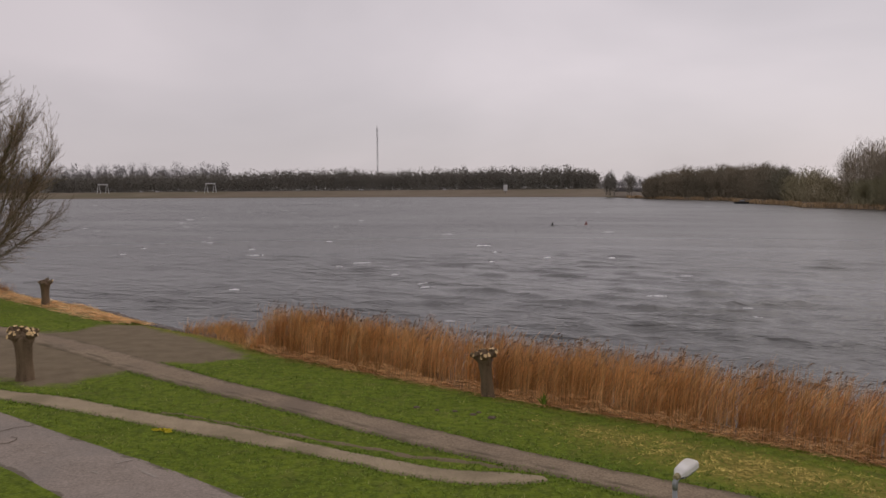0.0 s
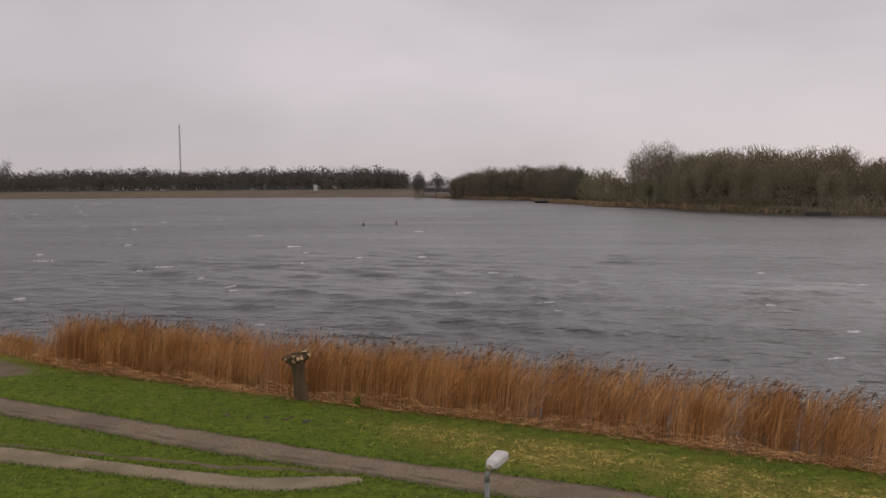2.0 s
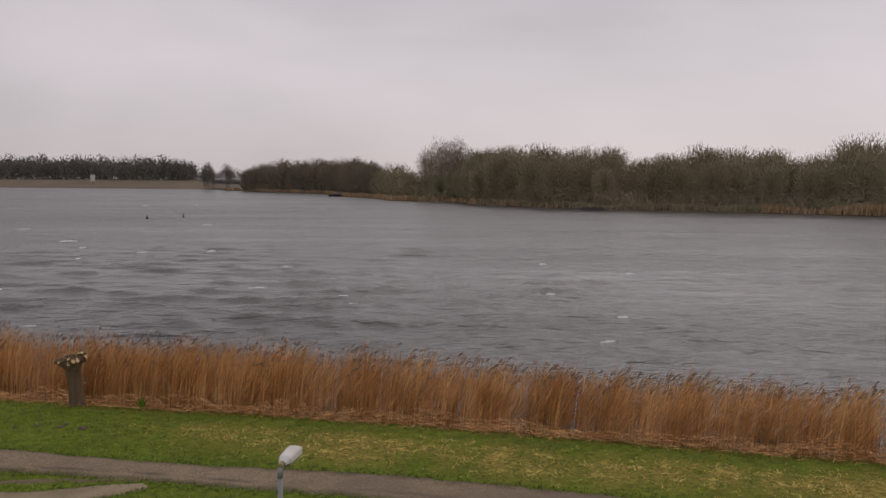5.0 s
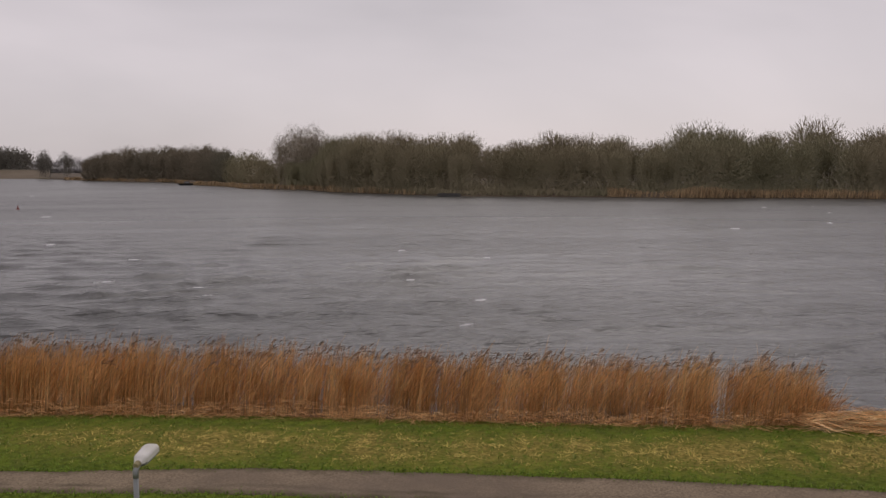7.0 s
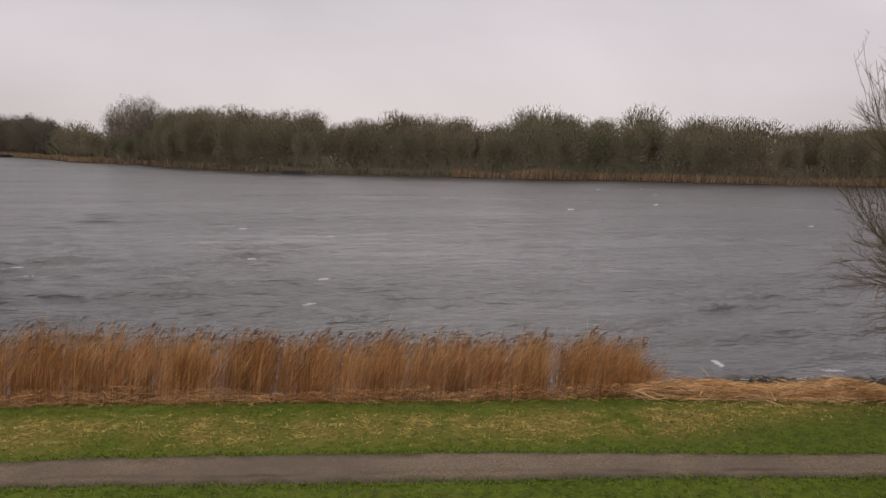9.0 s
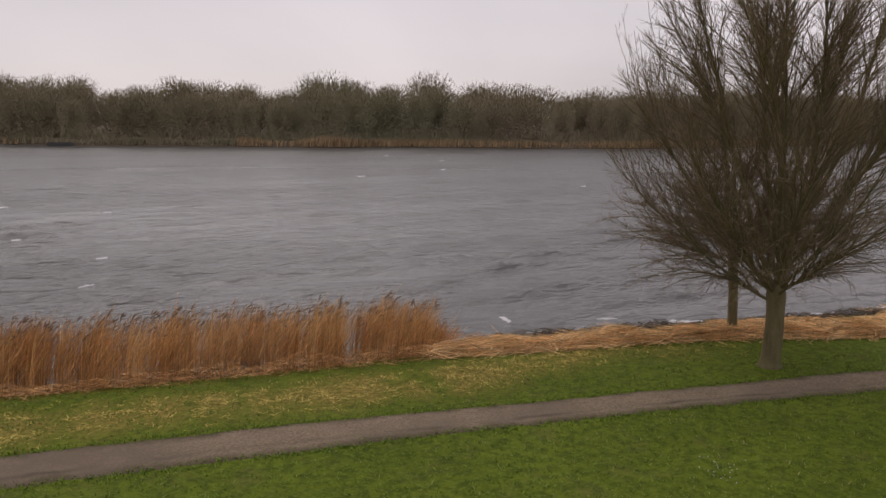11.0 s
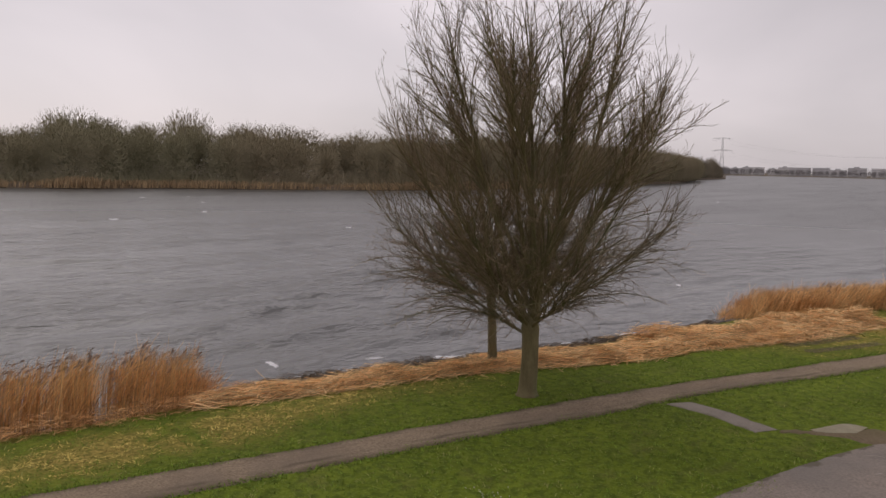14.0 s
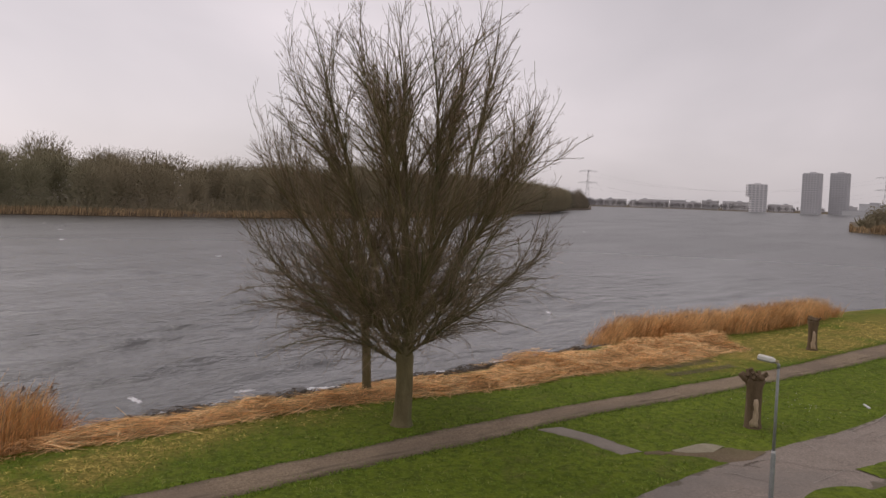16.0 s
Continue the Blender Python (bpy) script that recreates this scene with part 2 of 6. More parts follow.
M_WOODS = material("woodland_twigs", (0.27, 0.23, 0.15), (0.36, 0.31, 0.21), 0.05, 0.95, 0, island=0.03, tint=(0.28, 0.268, 0.168), spec=0.05, fine=0.08)
M_ISLEWOODS = material("headland_twigs", (0.20, 0.172, 0.125), (0.285, 0.245, 0.18), 0.05, 0.95, 0, island=0.1, tint=(0.175, 0.17, 0.125), spec=0.05, fine=0.08)
# belt twigs greyed: distance haze is put into the base colour
M_FARWOODS = material("hazed_belt_twigs", (0.185, 0.174, 0.148), (0.25, 0.236, 0.205), 0.03, 0.95, 0, island=0.06, spec=0.05, fine=0.08)
M_PALETREE = material("poplar_twigs", (0.25, 0.215, 0.16), (0.36, 0.31, 0.235), 0.1, 0.95, 0, island=0.12, spec=0.05, fine=0.08)
# no haze in the air: its pale grey is put into these twigs' colour
M_HAZYWOODS = material("haze_pale_twigs", (0.23, 0.22, 0.22), (0.30, 0.288, 0.288), 0.02, 0.95, 0, island=0.3, spec=0.05, fine=0.08)
M_BANK = material("bank_grass", (0.15, 0.12, 0.086), (0.205, 0.168, 0.124), 0.03, 0.95, 0, tint=(0.14, 0.13, 0.08), spec=0.05)
M_FRINGE = material("reed_fringe", (0.30, 0.215, 0.125), (0.47, 0.345, 0.205), 0.06, 0.95, 0, island=0.5, spec=0.05)
# far tower walls lightened: distance haze is put into their colour
M_CONCRETE = material("hazed_concrete", (0.57, 0.56, 0.57), (0.64, 0.63, 0.64), 0.05, 0.85, 0, fine=0.2)
M_CONCRETE_D = material("hazed_dark_cladding", (0.50, 0.495, 0.505), (0.57, 0.565, 0.575), 0.05, 0.8, 0, fine=0.2)
M_PALEBLOCK = material("pale_cladding", (0.76, 0.74, 0.74), (0.82, 0.80, 0.80), 0.05, 0.8, 0, fine=0.2)
M_WHITEBLOCK = material("white_cladding", (0.66, 0.66, 0.66), (0.76, 0.76, 0.75), 0.05, 0.7, 0, fine=0.1)
# panes paled likewise, with the far haze in the glass colour
M_WINDOW = material("hazed_glass", (0.43, 0.43, 0.44), (0.50, 0.50, 0.51), 0.3, 0.2, 0, fine=0.1, spec=0.5)
M_STEEL = material("painted_steel", (0.13, 0.13, 0.14), (0.18, 0.18, 0.19), 0.3, 0.6, 0, fine=0.1)
M_WHITEPAINT = material("white_paint", (0.6, 0.6, 0.6), (0.75, 0.75, 0.75), 0.3, 0.5, 0, fine=0.1)
M_CAR = material("car_paint", (0.6, 0.6, 0.62), (0.75, 0.75, 0.76), 0.3, 0.3, 0, fine=0.05)
M_RED = material("red_buoy", (0.22, 0.05, 0.045), (0.32, 0.08, 0.07), 3.0, 0.5, 0)
M_CHALK = material("pale_joint", (0.27, 0.235, 0.195), (0.35, 0.31, 0.265), 3.0, 0.9, 0.2)
M_FLOWER = material("yellow_petals", (0.55, 0.45, 0.02), (0.75, 0.62, 0.04), 5.0, 0.7, 0)
M_DAISY = material("white_petals", (0.50, 0.50, 0.40), (0.66, 0.66, 0.55), 5.0, 0.7, 0)
M_BLACK = material("dark_rubber", (0.02, 0.02, 0.02), (0.04, 0.04, 0.04), 3.0, 0.7, 0)


def water_material():
    m = bpy.data.materials.new("lake_water")
    m.use_nodes = True
    n, l = m.node_tree.nodes, m.node_tree.links
    b = n["Principled BSDF"]
    b.inputs["Base Color"].default_value = (0.088, 0.088, 0.083, 1)
    b.inputs["Roughness"].default_value, b.inputs["IOR"].default_value = 0.23, 1.33
    co = n.new("ShaderNodeTexCoord")
    total = None
    # wind waves of four sizes, longer along the crest than across it, with sharp tops
    for turn, size, weight, detail, kind in ((-34, (7.0, 2.6), 0.30, 2.0, "FBM"), (-46, (3.0, 1.2), 0.34, 2.0, "FBM"), (-18, (1.7, 0.7), 0.36, 3.0, "FBM"), (-30, (0.7, 0.36), 0.16, 3.0, "FBM")):
        mp, t, q = n.new("ShaderNodeMapping"), n.new("ShaderNodeTexNoise"), n.new("ShaderNodeMath")
        mp.vector_type = "TEXTURE"
        mp.inputs["Rotation"].default_value = (0, 0, radians(turn))
        mp.inputs["Scale"].default_value = (*size, 1)
        t.noise_type = kind
        t.inputs["Scale"].default_value, t.inputs["Detail"].default_value, t.inputs["Distortion"].default_value = 1.0, detail, 0.4
        q.operation = "MULTIPLY_ADD"
        q.inputs[1].default_value = weight
        l.new(co.outputs["Object"], mp.inputs["Vector"])
        l.new(mp.outputs["Vector"], t.inputs["Vector"])
        l.new(t.outputs["Fac"], q.inputs[0])
        if total:
            l.new(total, q.inputs[2])
        else:
            q.inputs[2].default_value = 0
        total = q.outputs[0]
    bp = n.new("ShaderNodeBump")
    bp.inputs["Distance"].default_value = 1.0
    # gusts: streaks and patches where the water is rougher or smoother
    mp, t, q = n.new("ShaderNodeMapping"), n.new("ShaderNodeTexNoise"), n.new("ShaderNodeMapRange")
    mp.vector_type = "TEXTURE"
    mp.inputs["Rotation"].default_value, mp.inputs["Scale"].default_value = (0, 0, radians(-25)), (55, 13, 1)
    t.inputs["Scale"].default_value, t.inputs["Detail"].default_value = 1.0, 4.0
    for key, value in (("From Min", 0.34), ("From Max", 0.66), ("To Min", 0.15), ("To Max", 1.15)):
        q.inputs[key].default_value = value
    l.new(co.outputs["Object"], mp.inputs["Vector"])
    l.new(mp.outputs["Vector"], t.inputs["Vector"])
    l.new(t.outputs["Fac"], q.inputs["Value"])
    # the open water away from the wood is rougher than the lee
    sep, lee, sm = n.new("ShaderNodeSeparateXYZ"), n.new("ShaderNodeMapRange"), n.new("ShaderNodeMath")
    for key, value in (("From Min", -30), ("From Max", 45), ("To Min", 0.5), ("To Max", 0.0)):
        lee.inputs[key].default_value = value
    l.new(co.outputs["Object"], sep.inputs["Vector"])
    l.new(sep.outputs["X"], lee.inputs["Value"])
    l.new(lee.outputs["Result"], sm.inputs[0])
    l.new(q.outputs["Result"], sm.inputs[1])
    l.new(sm.outputs[0], bp.inputs["Strength"])
    l.new(total, bp.inputs["Height"])
    l.new(bp.outputs["Normal"], b.inputs["Normal"])
    # out on the open lake the small waves only roughen the surface
    ln, wide = n.new("ShaderNodeVectorMath"), n.new("ShaderNodeMapRange")
    ln.operation = "LENGTH"
    for key, value in (("From Min", 45), ("From Max", 170), ("To Min", 0.20), ("To Max", 0.30)):
        wide.inputs[key].default_value = value
    l.new(co.outputs["Object"], ln.inputs[0])
    l.new(ln.outputs["Value"], wide.inputs["Value"])
    l.new(wide.outputs["Result"], b.inputs["Roughness"])
    return m


M_WATER = water_material()


# ---- mesh helpers ----
def flat_mesh(name, verts, faces, mats, face_mats=None, smooth=False):
    me = bpy.data.meshes.new(name)
    me.from_pydata([tuple(v) for v in verts], [], [tuple(f) for f in faces])
    for m in mats if isinstance(mats, (list, tuple)) else [mats]:
        me.materials.append(m)
    if face_mats is not None:
        me.polygons.foreach_set("material_index", np.asarray(face_mats, dtype=np.int32))
    if smooth:
        me.polygons.foreach_set("use_smooth", np.ones(len(me.polygons), dtype=bool))
    me.update()
    return me


def part(name, bm, mat, parent, label="", smooth=False):
    me = bpy.data.meshes.new(name)
    if smooth:
        for f in bm.faces:
            f.smooth = True
    bm.to_mesh(me)
    bm.free()
    for m in mat if isinstance(mat, (list, tuple)) else [mat]:
        me.materials.append(m)
    ob = new(name, me)
    ob.parent = parent
    if label:
        tagged(ob, label)
    return ob


def thing(name, place, label, category, group="", kind=""):
    ob = new(name)
    ob.empty_display_size = 0.3
    ob.location = place
    return tagged(ob, label, category, group, kind)


def box(bm, x0, y0, z0, x1, y1, z1, bevel=0.0):
    r = bmesh.ops.create_cube(bm, size=1.0)
    bmesh.ops.transform(bm, verts=r["verts"], matrix=Matrix.Translation(((x0 + x1) / 2, (y0 + y1) / 2, (z0 + z1) / 2)) @ Matrix.Diagonal((x1 - x0, y1 - y0, z1 - z0, 1)))
    if bevel:
        bmesh.ops.bevel(bm, geom=list({e for v in r["verts"] for e in v.link_edges}), offset=bevel, segments=2, affect="EDGES")
    return bm


def tube(bm, points, radii, sides=8, cap=True, rough=0.0, rng=None, cap_mat=0):
    """A tube along points, with a radius at each."""
    rings = []
    pts = [Vector(p) for p in points]
    for i, (p, r) in enumerate(zip(pts, radii)):
        d = (pts[min(i + 1, len(pts) - 1)] - pts[max(i - 1, 0)]).normalized()
        a = d.orthogonal().normalized() if i == 0 else (a - d * a.dot(d)).normalized()
        b = d.cross(a)
        rings.append([bm.verts.new(p + (a * math.cos(k * math.tau / sides) + b * math.sin(k * math.tau / sides)) * r * (1 + (rng.uniform(-rough, rough) if rng else 0))) for k in range(sides)])
    for q, w in zip(rings, rings[1:]):
        for k in range(sides):
            bm.faces.new((q[k], q[(k + 1) % sides], w[(k + 1) % sides], w[k]))
    if cap:
        bm.faces.new(rings[0][::-1])
        bm.faces.new(rings[-1]).material_index = cap_mat
    return bm


# ---- lie of the land ----
WATER_Z = -0.6
SHORE = [(-420, 330), (-120, 135), (-60, 88), (-35.5, 66.7), (-27.8, 59.7), (-22, 55.2), (-18.4, 50.6), (-14.6, 47.3), (-10.6, 43.6), (-8, 40.6), (-4, 37.0), (-0.5, 34.2), (3.4, 31.0), (8, 27.6), (11.2, 25.0), (15.5, 21.2), (19.6, 17.6), (23.4, 14.6), (26.4, 13.4), (29.6, 10.7), (32.9, 7.4), (36.8, 3.2), (40, 0.2), (42.7, -2), (45, -3.6), (48.3, -6.4), (52, -11.5), (57, -17), (63, -22.5), (68, -26.6), (72.2, -32.3), (95, -62), (200, -200), (700, -800)]
SHORE_A = np.array(SHORE, dtype=float)
LAND_A = np.vstack([SHORE_A, [(700, -5000), (-5000, -5000), (-5000, 330)]])


def inside(poly, x, y):
    x, y = np.asarray(x, float), np.asarray(y, float)
    res = np.zeros(x.shape, bool)
    for (ax, ay), (bx, by) in zip(poly, np.roll(poly, -1, 0)):
        if ay != by:
            res ^= ((ay > y) != (by > y)) & (x < (bx - ax) * (y - ay) / (by - ay) + ax)
    return res


def line_distance(line, x, y):
    x, y = np.asarray(x, float), np.asarray(y, float)
    best = np.full(x.shape, 1e9)
    for a, b in zip(line, line[1:]):
        d = b - a
        k = np.clip(((x - a[0]) * d[0] + (y - a[1]) * d[1]) / (d @ d), 0, 1)
        best = np.minimum(best, np.hypot(x - a[0] - k * d[0], y - a[1] - k * d[1]))
    return best


def inland(x, y):
    """Metres from the water's edge, less than nought out on the lake."""
    return np.where(inside(LAND_A, x, y), 1, -1) * line_distance(SHORE_A, x, y)


def ground_z(x, y, d=None):
    d = inland(x, y) if d is None else d
    z = np.interp(d, [-12, 0, 1.6, 4.2], [-2.4, WATER_Z, -0.14, 0.0])
    return z + 0.012 * np.sin(np.asarray(x) * 0.9 + np.sin(np.asarray(y) * 0.5)) * np.clip(d - 1, 0, 1)


def spread(n, a, reach):
    """n+1 steps from -reach to reach, fine in the middle."""
    k = np.arcsinh(reach / a)
    return a * np.sinh(np.linspace(-k, k, n + 1))


def sheet(name, cx, cy, steps, zfun, mat):
    n = len(steps) - 1
    gx, gy = np.meshgrid(cx + steps, cy + steps)
    v = np.stack([gx.ravel(), gy.ravel(), zfun(gx.ravel(), gy.ravel())], 1)
    i = np.arange(n * (n + 1)).reshape(n, n + 1)[:, :n].ravel()
    me = bpy.data.meshes.new(name)
    me.vertices.add(len(v))
    me.vertices.foreach_set("co", v.ravel())
    f = np.stack([i, i + 1, i + n + 2, i + n + 1], 1)
    me.loops.add(f.size)
    me.loops.foreach_set("vertex_index", f.ravel().astype(np.int32))
    me.polygons.add(len(f))
    me.polygons.foreach_set("loop_start", np.arange(0, f.size, 4, dtype=np.int32))
    me.polygons.foreach_set("use_smooth", np.ones(len(f), bool))
    me.materials.append(mat)
    me.update(calc_edges=True)
    return new(name, me), v


# ---- ground ----
ground, gv = sheet("ground", 12, 18, spread(320, 22, 4600), ground_z, M_LAWN)
tagged(ground, "green lawn with patches of dry yellow grass sloping to the lake", "ground", kind="structure")
RNG = np.random.default_rng(7)


def smooth_noise(x, y, size, seed=0.0):
    x, y = np.asarray(x) / size + seed, np.asarray(y) / size - seed
    return (np.sin(x * 1.3 + 1.7 * np.sin(y * 0.9)) + np.sin(y * 1.7 + 1.3 * np.sin(x * 1.1 + 2)) + np.sin((x + y) * 2.3 + 2 * np.sin(x * 0.7))) / 3


def dryness(x, y, d):
    """How dry the grass is: a strip of withered grass along the reeds, patchy, and bare wet soil at the water."""
    along = np.clip((np.asarray(x) - 2) / 6, 0, 1) * np.clip((30 - np.asarray(x)) / 5, 0, 1)
    far = np.clip((np.asarray(x) - 36) / 6, 0, 1)
    strip = np.clip(1.6 - np.abs(d - 4.25) / 1.1, 0, 1) * along + 1.2 * far * np.clip(1.7 - np.abs(d - 6.5) / 2.2, 0, 1)
    return np.clip(strip * (0.62 + 0.55 * smooth_noise(x, y, 1.1) + 0.45 * smooth_noise(x, y, 0.35, 2.0)) + np.clip((1.7 - d) / 0.7, 0, 1) * 0.9, 0, 1)


gd = inland(gv[:, 0], gv[:, 1])
att = ground.data.attributes.new("dry", "FLOAT", "POINT")
att.data.foreach_set("value", dryness(gv[:, 0], gv[:, 1], gd).astype(np.float32))
# trodden bare earth where the path meets the beach
SOIL = np.array([(-24.6, 46.0), (-22.1, 44.8), (-19.8, 44.2), (-19.4, 47.4), (-17.0, 47.2), (-13.8, 43.9), (-10.6, 40.4), (-8.7, 37.6), (-10.9, 35.9), (-12.4, 36.2), (-13.1, 34.6), (-14.3, 33.4), (-14.7, 31.8), (-16.1, 32.0), (-17.8, 33.2), (-21, 36.5), (-26, 42)])
edge_d = line_distance(np.vstack([SOIL, SOIL[:1]]), gv[:, 0], gv[:, 1])
att = ground.data.attributes.new("soil", "FLOAT", "POINT")
att.data.foreach_set("value", np.clip(0.55 + np.where(inside(SOIL, gv[:, 0], gv[:, 1]), edge_d, -edge_d) / 1.8, 0.12 * np.clip((gv[:, 0] - 6) / 14, 0, 1), 1).astype(np.float32))

# ---- lake ----


WAVES = []
for i in range(26):
    wr = random.Random(300 + i)
    length = 1.5 * 1.046 ** i
    WAVES.append((length, 0.0062 * length * wr.uniform(0.6, 1.4), radians(-34 + wr.gauss(0, 24)), wr.uniform(0, math.tau)))


def wave_z(x, y):
    """A choppy sea of many small waves running towards the shore, flattening out in the shallows and far away."""
    x, y = np.asarray(x, float), np.asarray(y, float)
    far = np.maximum(np.abs(x - 34), np.abs(y - 36))
    shore = -inland(x, y)
    fade = np.clip(1.15 - far / 95, 0.0, 1) * np.clip((shore + 1.0) / 6, 0.15, 1)
    z = np.zeros_like(x)
    bend_x, bend_y = x + 0.8 * smooth_noise(x, y, 7.0), y + 0.8 * smooth_noise(x, y, 8.0, 4.0)
    for length, height, az, ph in WAVES:
        z += height * np.sin(math.tau / length * (-math.sin(az) * bend_x + math.cos(az) * bend_y) + ph)
    z = z + 3.2 * z * z
    return WATER_Z + z * fade * (1.0 + 0.35 * smooth_noise(x, y, 11.0)) * np.interp(x, [15, 60], [1.0, 0.72])


def lake_steps(half, cell, far):
    """Even cells in the middle, growing ones out to the horizon."""
    core = np.arange(-half, half + cell * 0.5, cell)
    out, step = [], cell
    while not out or out[-1] < far:
        step *= 1.11
        out.append((out[-1] if out else core[-1]) + step)
    return np.r_[-np.array(out[::-1]), core, out]


LAKE_STEPS = lake_steps(62, 0.42, 4600)
water, _ = sheet("water", 34, 36, LAKE_STEPS, wave_z, M_WATER)
tagged(water, "wind-ruffled grey lake water with short choppy waves", "lake", kind="structure")


# ---- far banks ----
def polar(az, dist, z=0.0):
    return (-math.sin(radians(az)) * dist, math.cos(radians(az)) * dist, z)


def bank(name, edge, steps, mat, label):
    """A strip of land behind a shoreline given as (bearing, distance); steps are (metres behind it, height)."""
    verts, faces = [], []
    for az, dist in edge:
        for back, z in steps:
            verts.append(polar(az, dist + back, z))
    k = len(steps)
    for i in range(len(edge) - 1):
        for j in range(k - 1):
            a = i * k + j
            faces.append((a, a + 1, a + k + 1, a + k))
    ob = new(name, flat_mesh(name, verts, faces, mat, smooth=True))
    return tagged(ob, label, "shore", kind="structure")


DIKE = [(60, 1500), (40, 1250), (24.7, 1010), (17, 930), (10.8, 875), (1.3, 800), (-8.3, 705), (-10.6, 690), (-11.6, 650)]
bank("bank_dike", DIKE, ((-3, -1.5), (0, -0.5), (25, 0.6), (60, 1.6), (105, 5.6), (135, 6.0), (150, 4.0), (900, 3.0), (2500, 3.0)), M_BANK, "low brown dike with a road along its top")
WOODS_EDGE = [(-11.2, 690), (-12.4, 612), (-15.7, 521), (-18.9, 478), (-19.6, 415), (-22.3, 365), (-23.3, 329), (-27.9, 300), (-29.1, 277), (-34.7, 245), (-38.3, 234), (-47.8, 229), (-54.8, 225), (-59, 234), (-66, 236), (-73.5, 247), (-80, 275), (-87, 350), (-93.1, 533), (-94.4, 750), (-96.0, 905)]
bank("road_dike", DIKE, ((108, 6.2), (118, 6.3), (126, 6.2)), M_ASPHALT, "pale road along the top of the dike")
bank("bank_woods", WOODS_EDGE, ((-3, -1.5), (0, -0.5), (1.5, 0.3), (12, 0.9), (300, 1.2), (2600, 3.0)), M_MUD, "low wooded bank across the lake")
CITY_EDGE = [(-92, 1400), (-95.8, 1500), (-96.3, 1700), (-101.6, 1850), (-105.1, 1750), (-108.5, 1800), (-113, 1750), (-125, 1700), (-150, 1500)]
bank("bank_city", CITY_EDGE, ((-3, -1.5), (0, -0.4), (10, 0.8), (2500, 1.0)), M_BANK, "distant built-up shore")
SPIT = [(-111.9, 356), (-112.3, 349), (-113.9, 333), (-118, 320), (-126, 330), (-140, 380)]
bank("bank_spit", SPIT, ((-2, -1.4), (0, -0.5), (2, 0.1), (9, 0.7), (200, 1.0)), M_BANK, "small spit of land with withered reeds")


# ---- paths ----
def densify(pts, step):
    out = []
    for a, b in zip(pts, pts[1:]):
        a, b = np.array(a, float), np.array(b, float)
        n = max(1, int(round(np.linalg.norm(b - a) / step)))
        out += [a + (b - a) * i / n for i in range(n)]
    return np.array(out + [np.array(pts[-1], float)])


def rounded(pts, rounds=2):
    """Chaikin's corner cutting, ends kept."""
    p = np.array(pts, float)
    for _ in range(rounds):
        q = np.empty((2 * len(p) - 2, 2))
        q[0::2], q[1::2] = p[:-1] * 0.75 + p[1:] * 0.25, p[:-1] * 0.25 + p[1:] * 0.75
        p = np.vstack([p[:1], q, p[-1:]])
    return p


def strip(name, side_a, side_b, mat, label, lift=0.03, step=0.35, across=6, ragged=0.1, kind="structure", category="path", sag=0.0):
    """A path between two edge lines, with worn, uneven edges."""
    a, b = rounded(side_a), rounded(side_b)

    def resample(p, n):
        s = np.r_[0, np.cumsum(np.hypot(*np.diff(p, axis=0).T))]
        t = np.linspace(0, s[-1], n)
        return np.stack([np.interp(t, s, p[:, 0]), np.interp(t, s, p[:, 1])], 1)

    n = int(np.hypot(*np.diff(a, axis=0).T).sum() / step) + 2
    a, b = resample(a, n), resample(b, n)
    rng = np.random.default_rng(len(name) * 7 + n)
    k = np.linspace(0, 1, across + 1)
    ea = smooth_noise(a[:, 0], a[:, 1], 0.35, 3.0) * ragged + rng.normal(0, ragged * 0.35, n)
    eb = smooth_noise(b[:, 0], b[:, 1], 0.35, 5.0) * ragged + rng.normal(0, ragged * 0.35, n)
    d = (b - a) / np.maximum(np.linalg.norm(b - a, axis=1, keepdims=True), 0.01)
    a, b = a + d * ea[:, None], b + d * eb[:, None]
    g = a[:, None, :] * (1 - k)[None, :, None] + b[:, None, :] * k[None, :, None]
    x, y = g[..., 0].ravel(), g[..., 1].ravel()
    edge = np.tile(np.where((k < 0.01) | (k > 0.99), -0.03, 0.0), n)
    z = ground_z(x, y) + lift + edge - sag * np.tile(np.sin(k * math.pi), n)
    w = across + 1
    i = (np.arange(n - 1)[:, None] * w + np.arange(across)[None, :]).ravel()
    ob = new(name, flat_mesh(name, np.stack([x, y, z], 1), np.stack([i, i + w, i + w + 1, i + 1], 1), mat, smooth=True))
    at = ob.data.attributes.new("across", "FLOAT", "POINT")
    at.data.foreach_set("value", np.tile(k, n).astype(np.float32))
    return tagged(ob, label, category, kind=kind)


MAIN_A = [(-75, 82), (-40, 57), (-24.9, 46.5), (-19.1, 42.7), (-11.2, 35.0), (-6.6, 30.9), (-2.1, 27.2), (1.6, 24.0), (4.5, 21.8), (7.0, 20.3), (11, 17), (15, 13.3), (19.3, 9.2), (22.4, 6.0), (25.6, 3.0), (29, -0.5), (33.3, -5.3), (38.8, -11.6), (42.4, -15.3), (47.5, -20.1), (52.6, -25.4), (78, -52)]
MAIN_B = [(-73, 79), (-38, 53.6), (-23.6, 43.6), (-18.4, 39.6), (-12.8, 34.0), (-9.8, 31.5), (-6.1, 28.5), (-1.8, 24.8), (1.7, 22.15), (4.7, 19.9), (6.5, 18.6), (10, 15.4), (13.7, 12.1), (17.6, 8.6), (20.9, 5.4), (23.5, 2.8), (26.6, -0.4), (29.2, -2.7), (33.0, -7.4), (38.1, -13.2), (41.5, -16.9), (46.5, -22), (51, -27), (76, -54)]
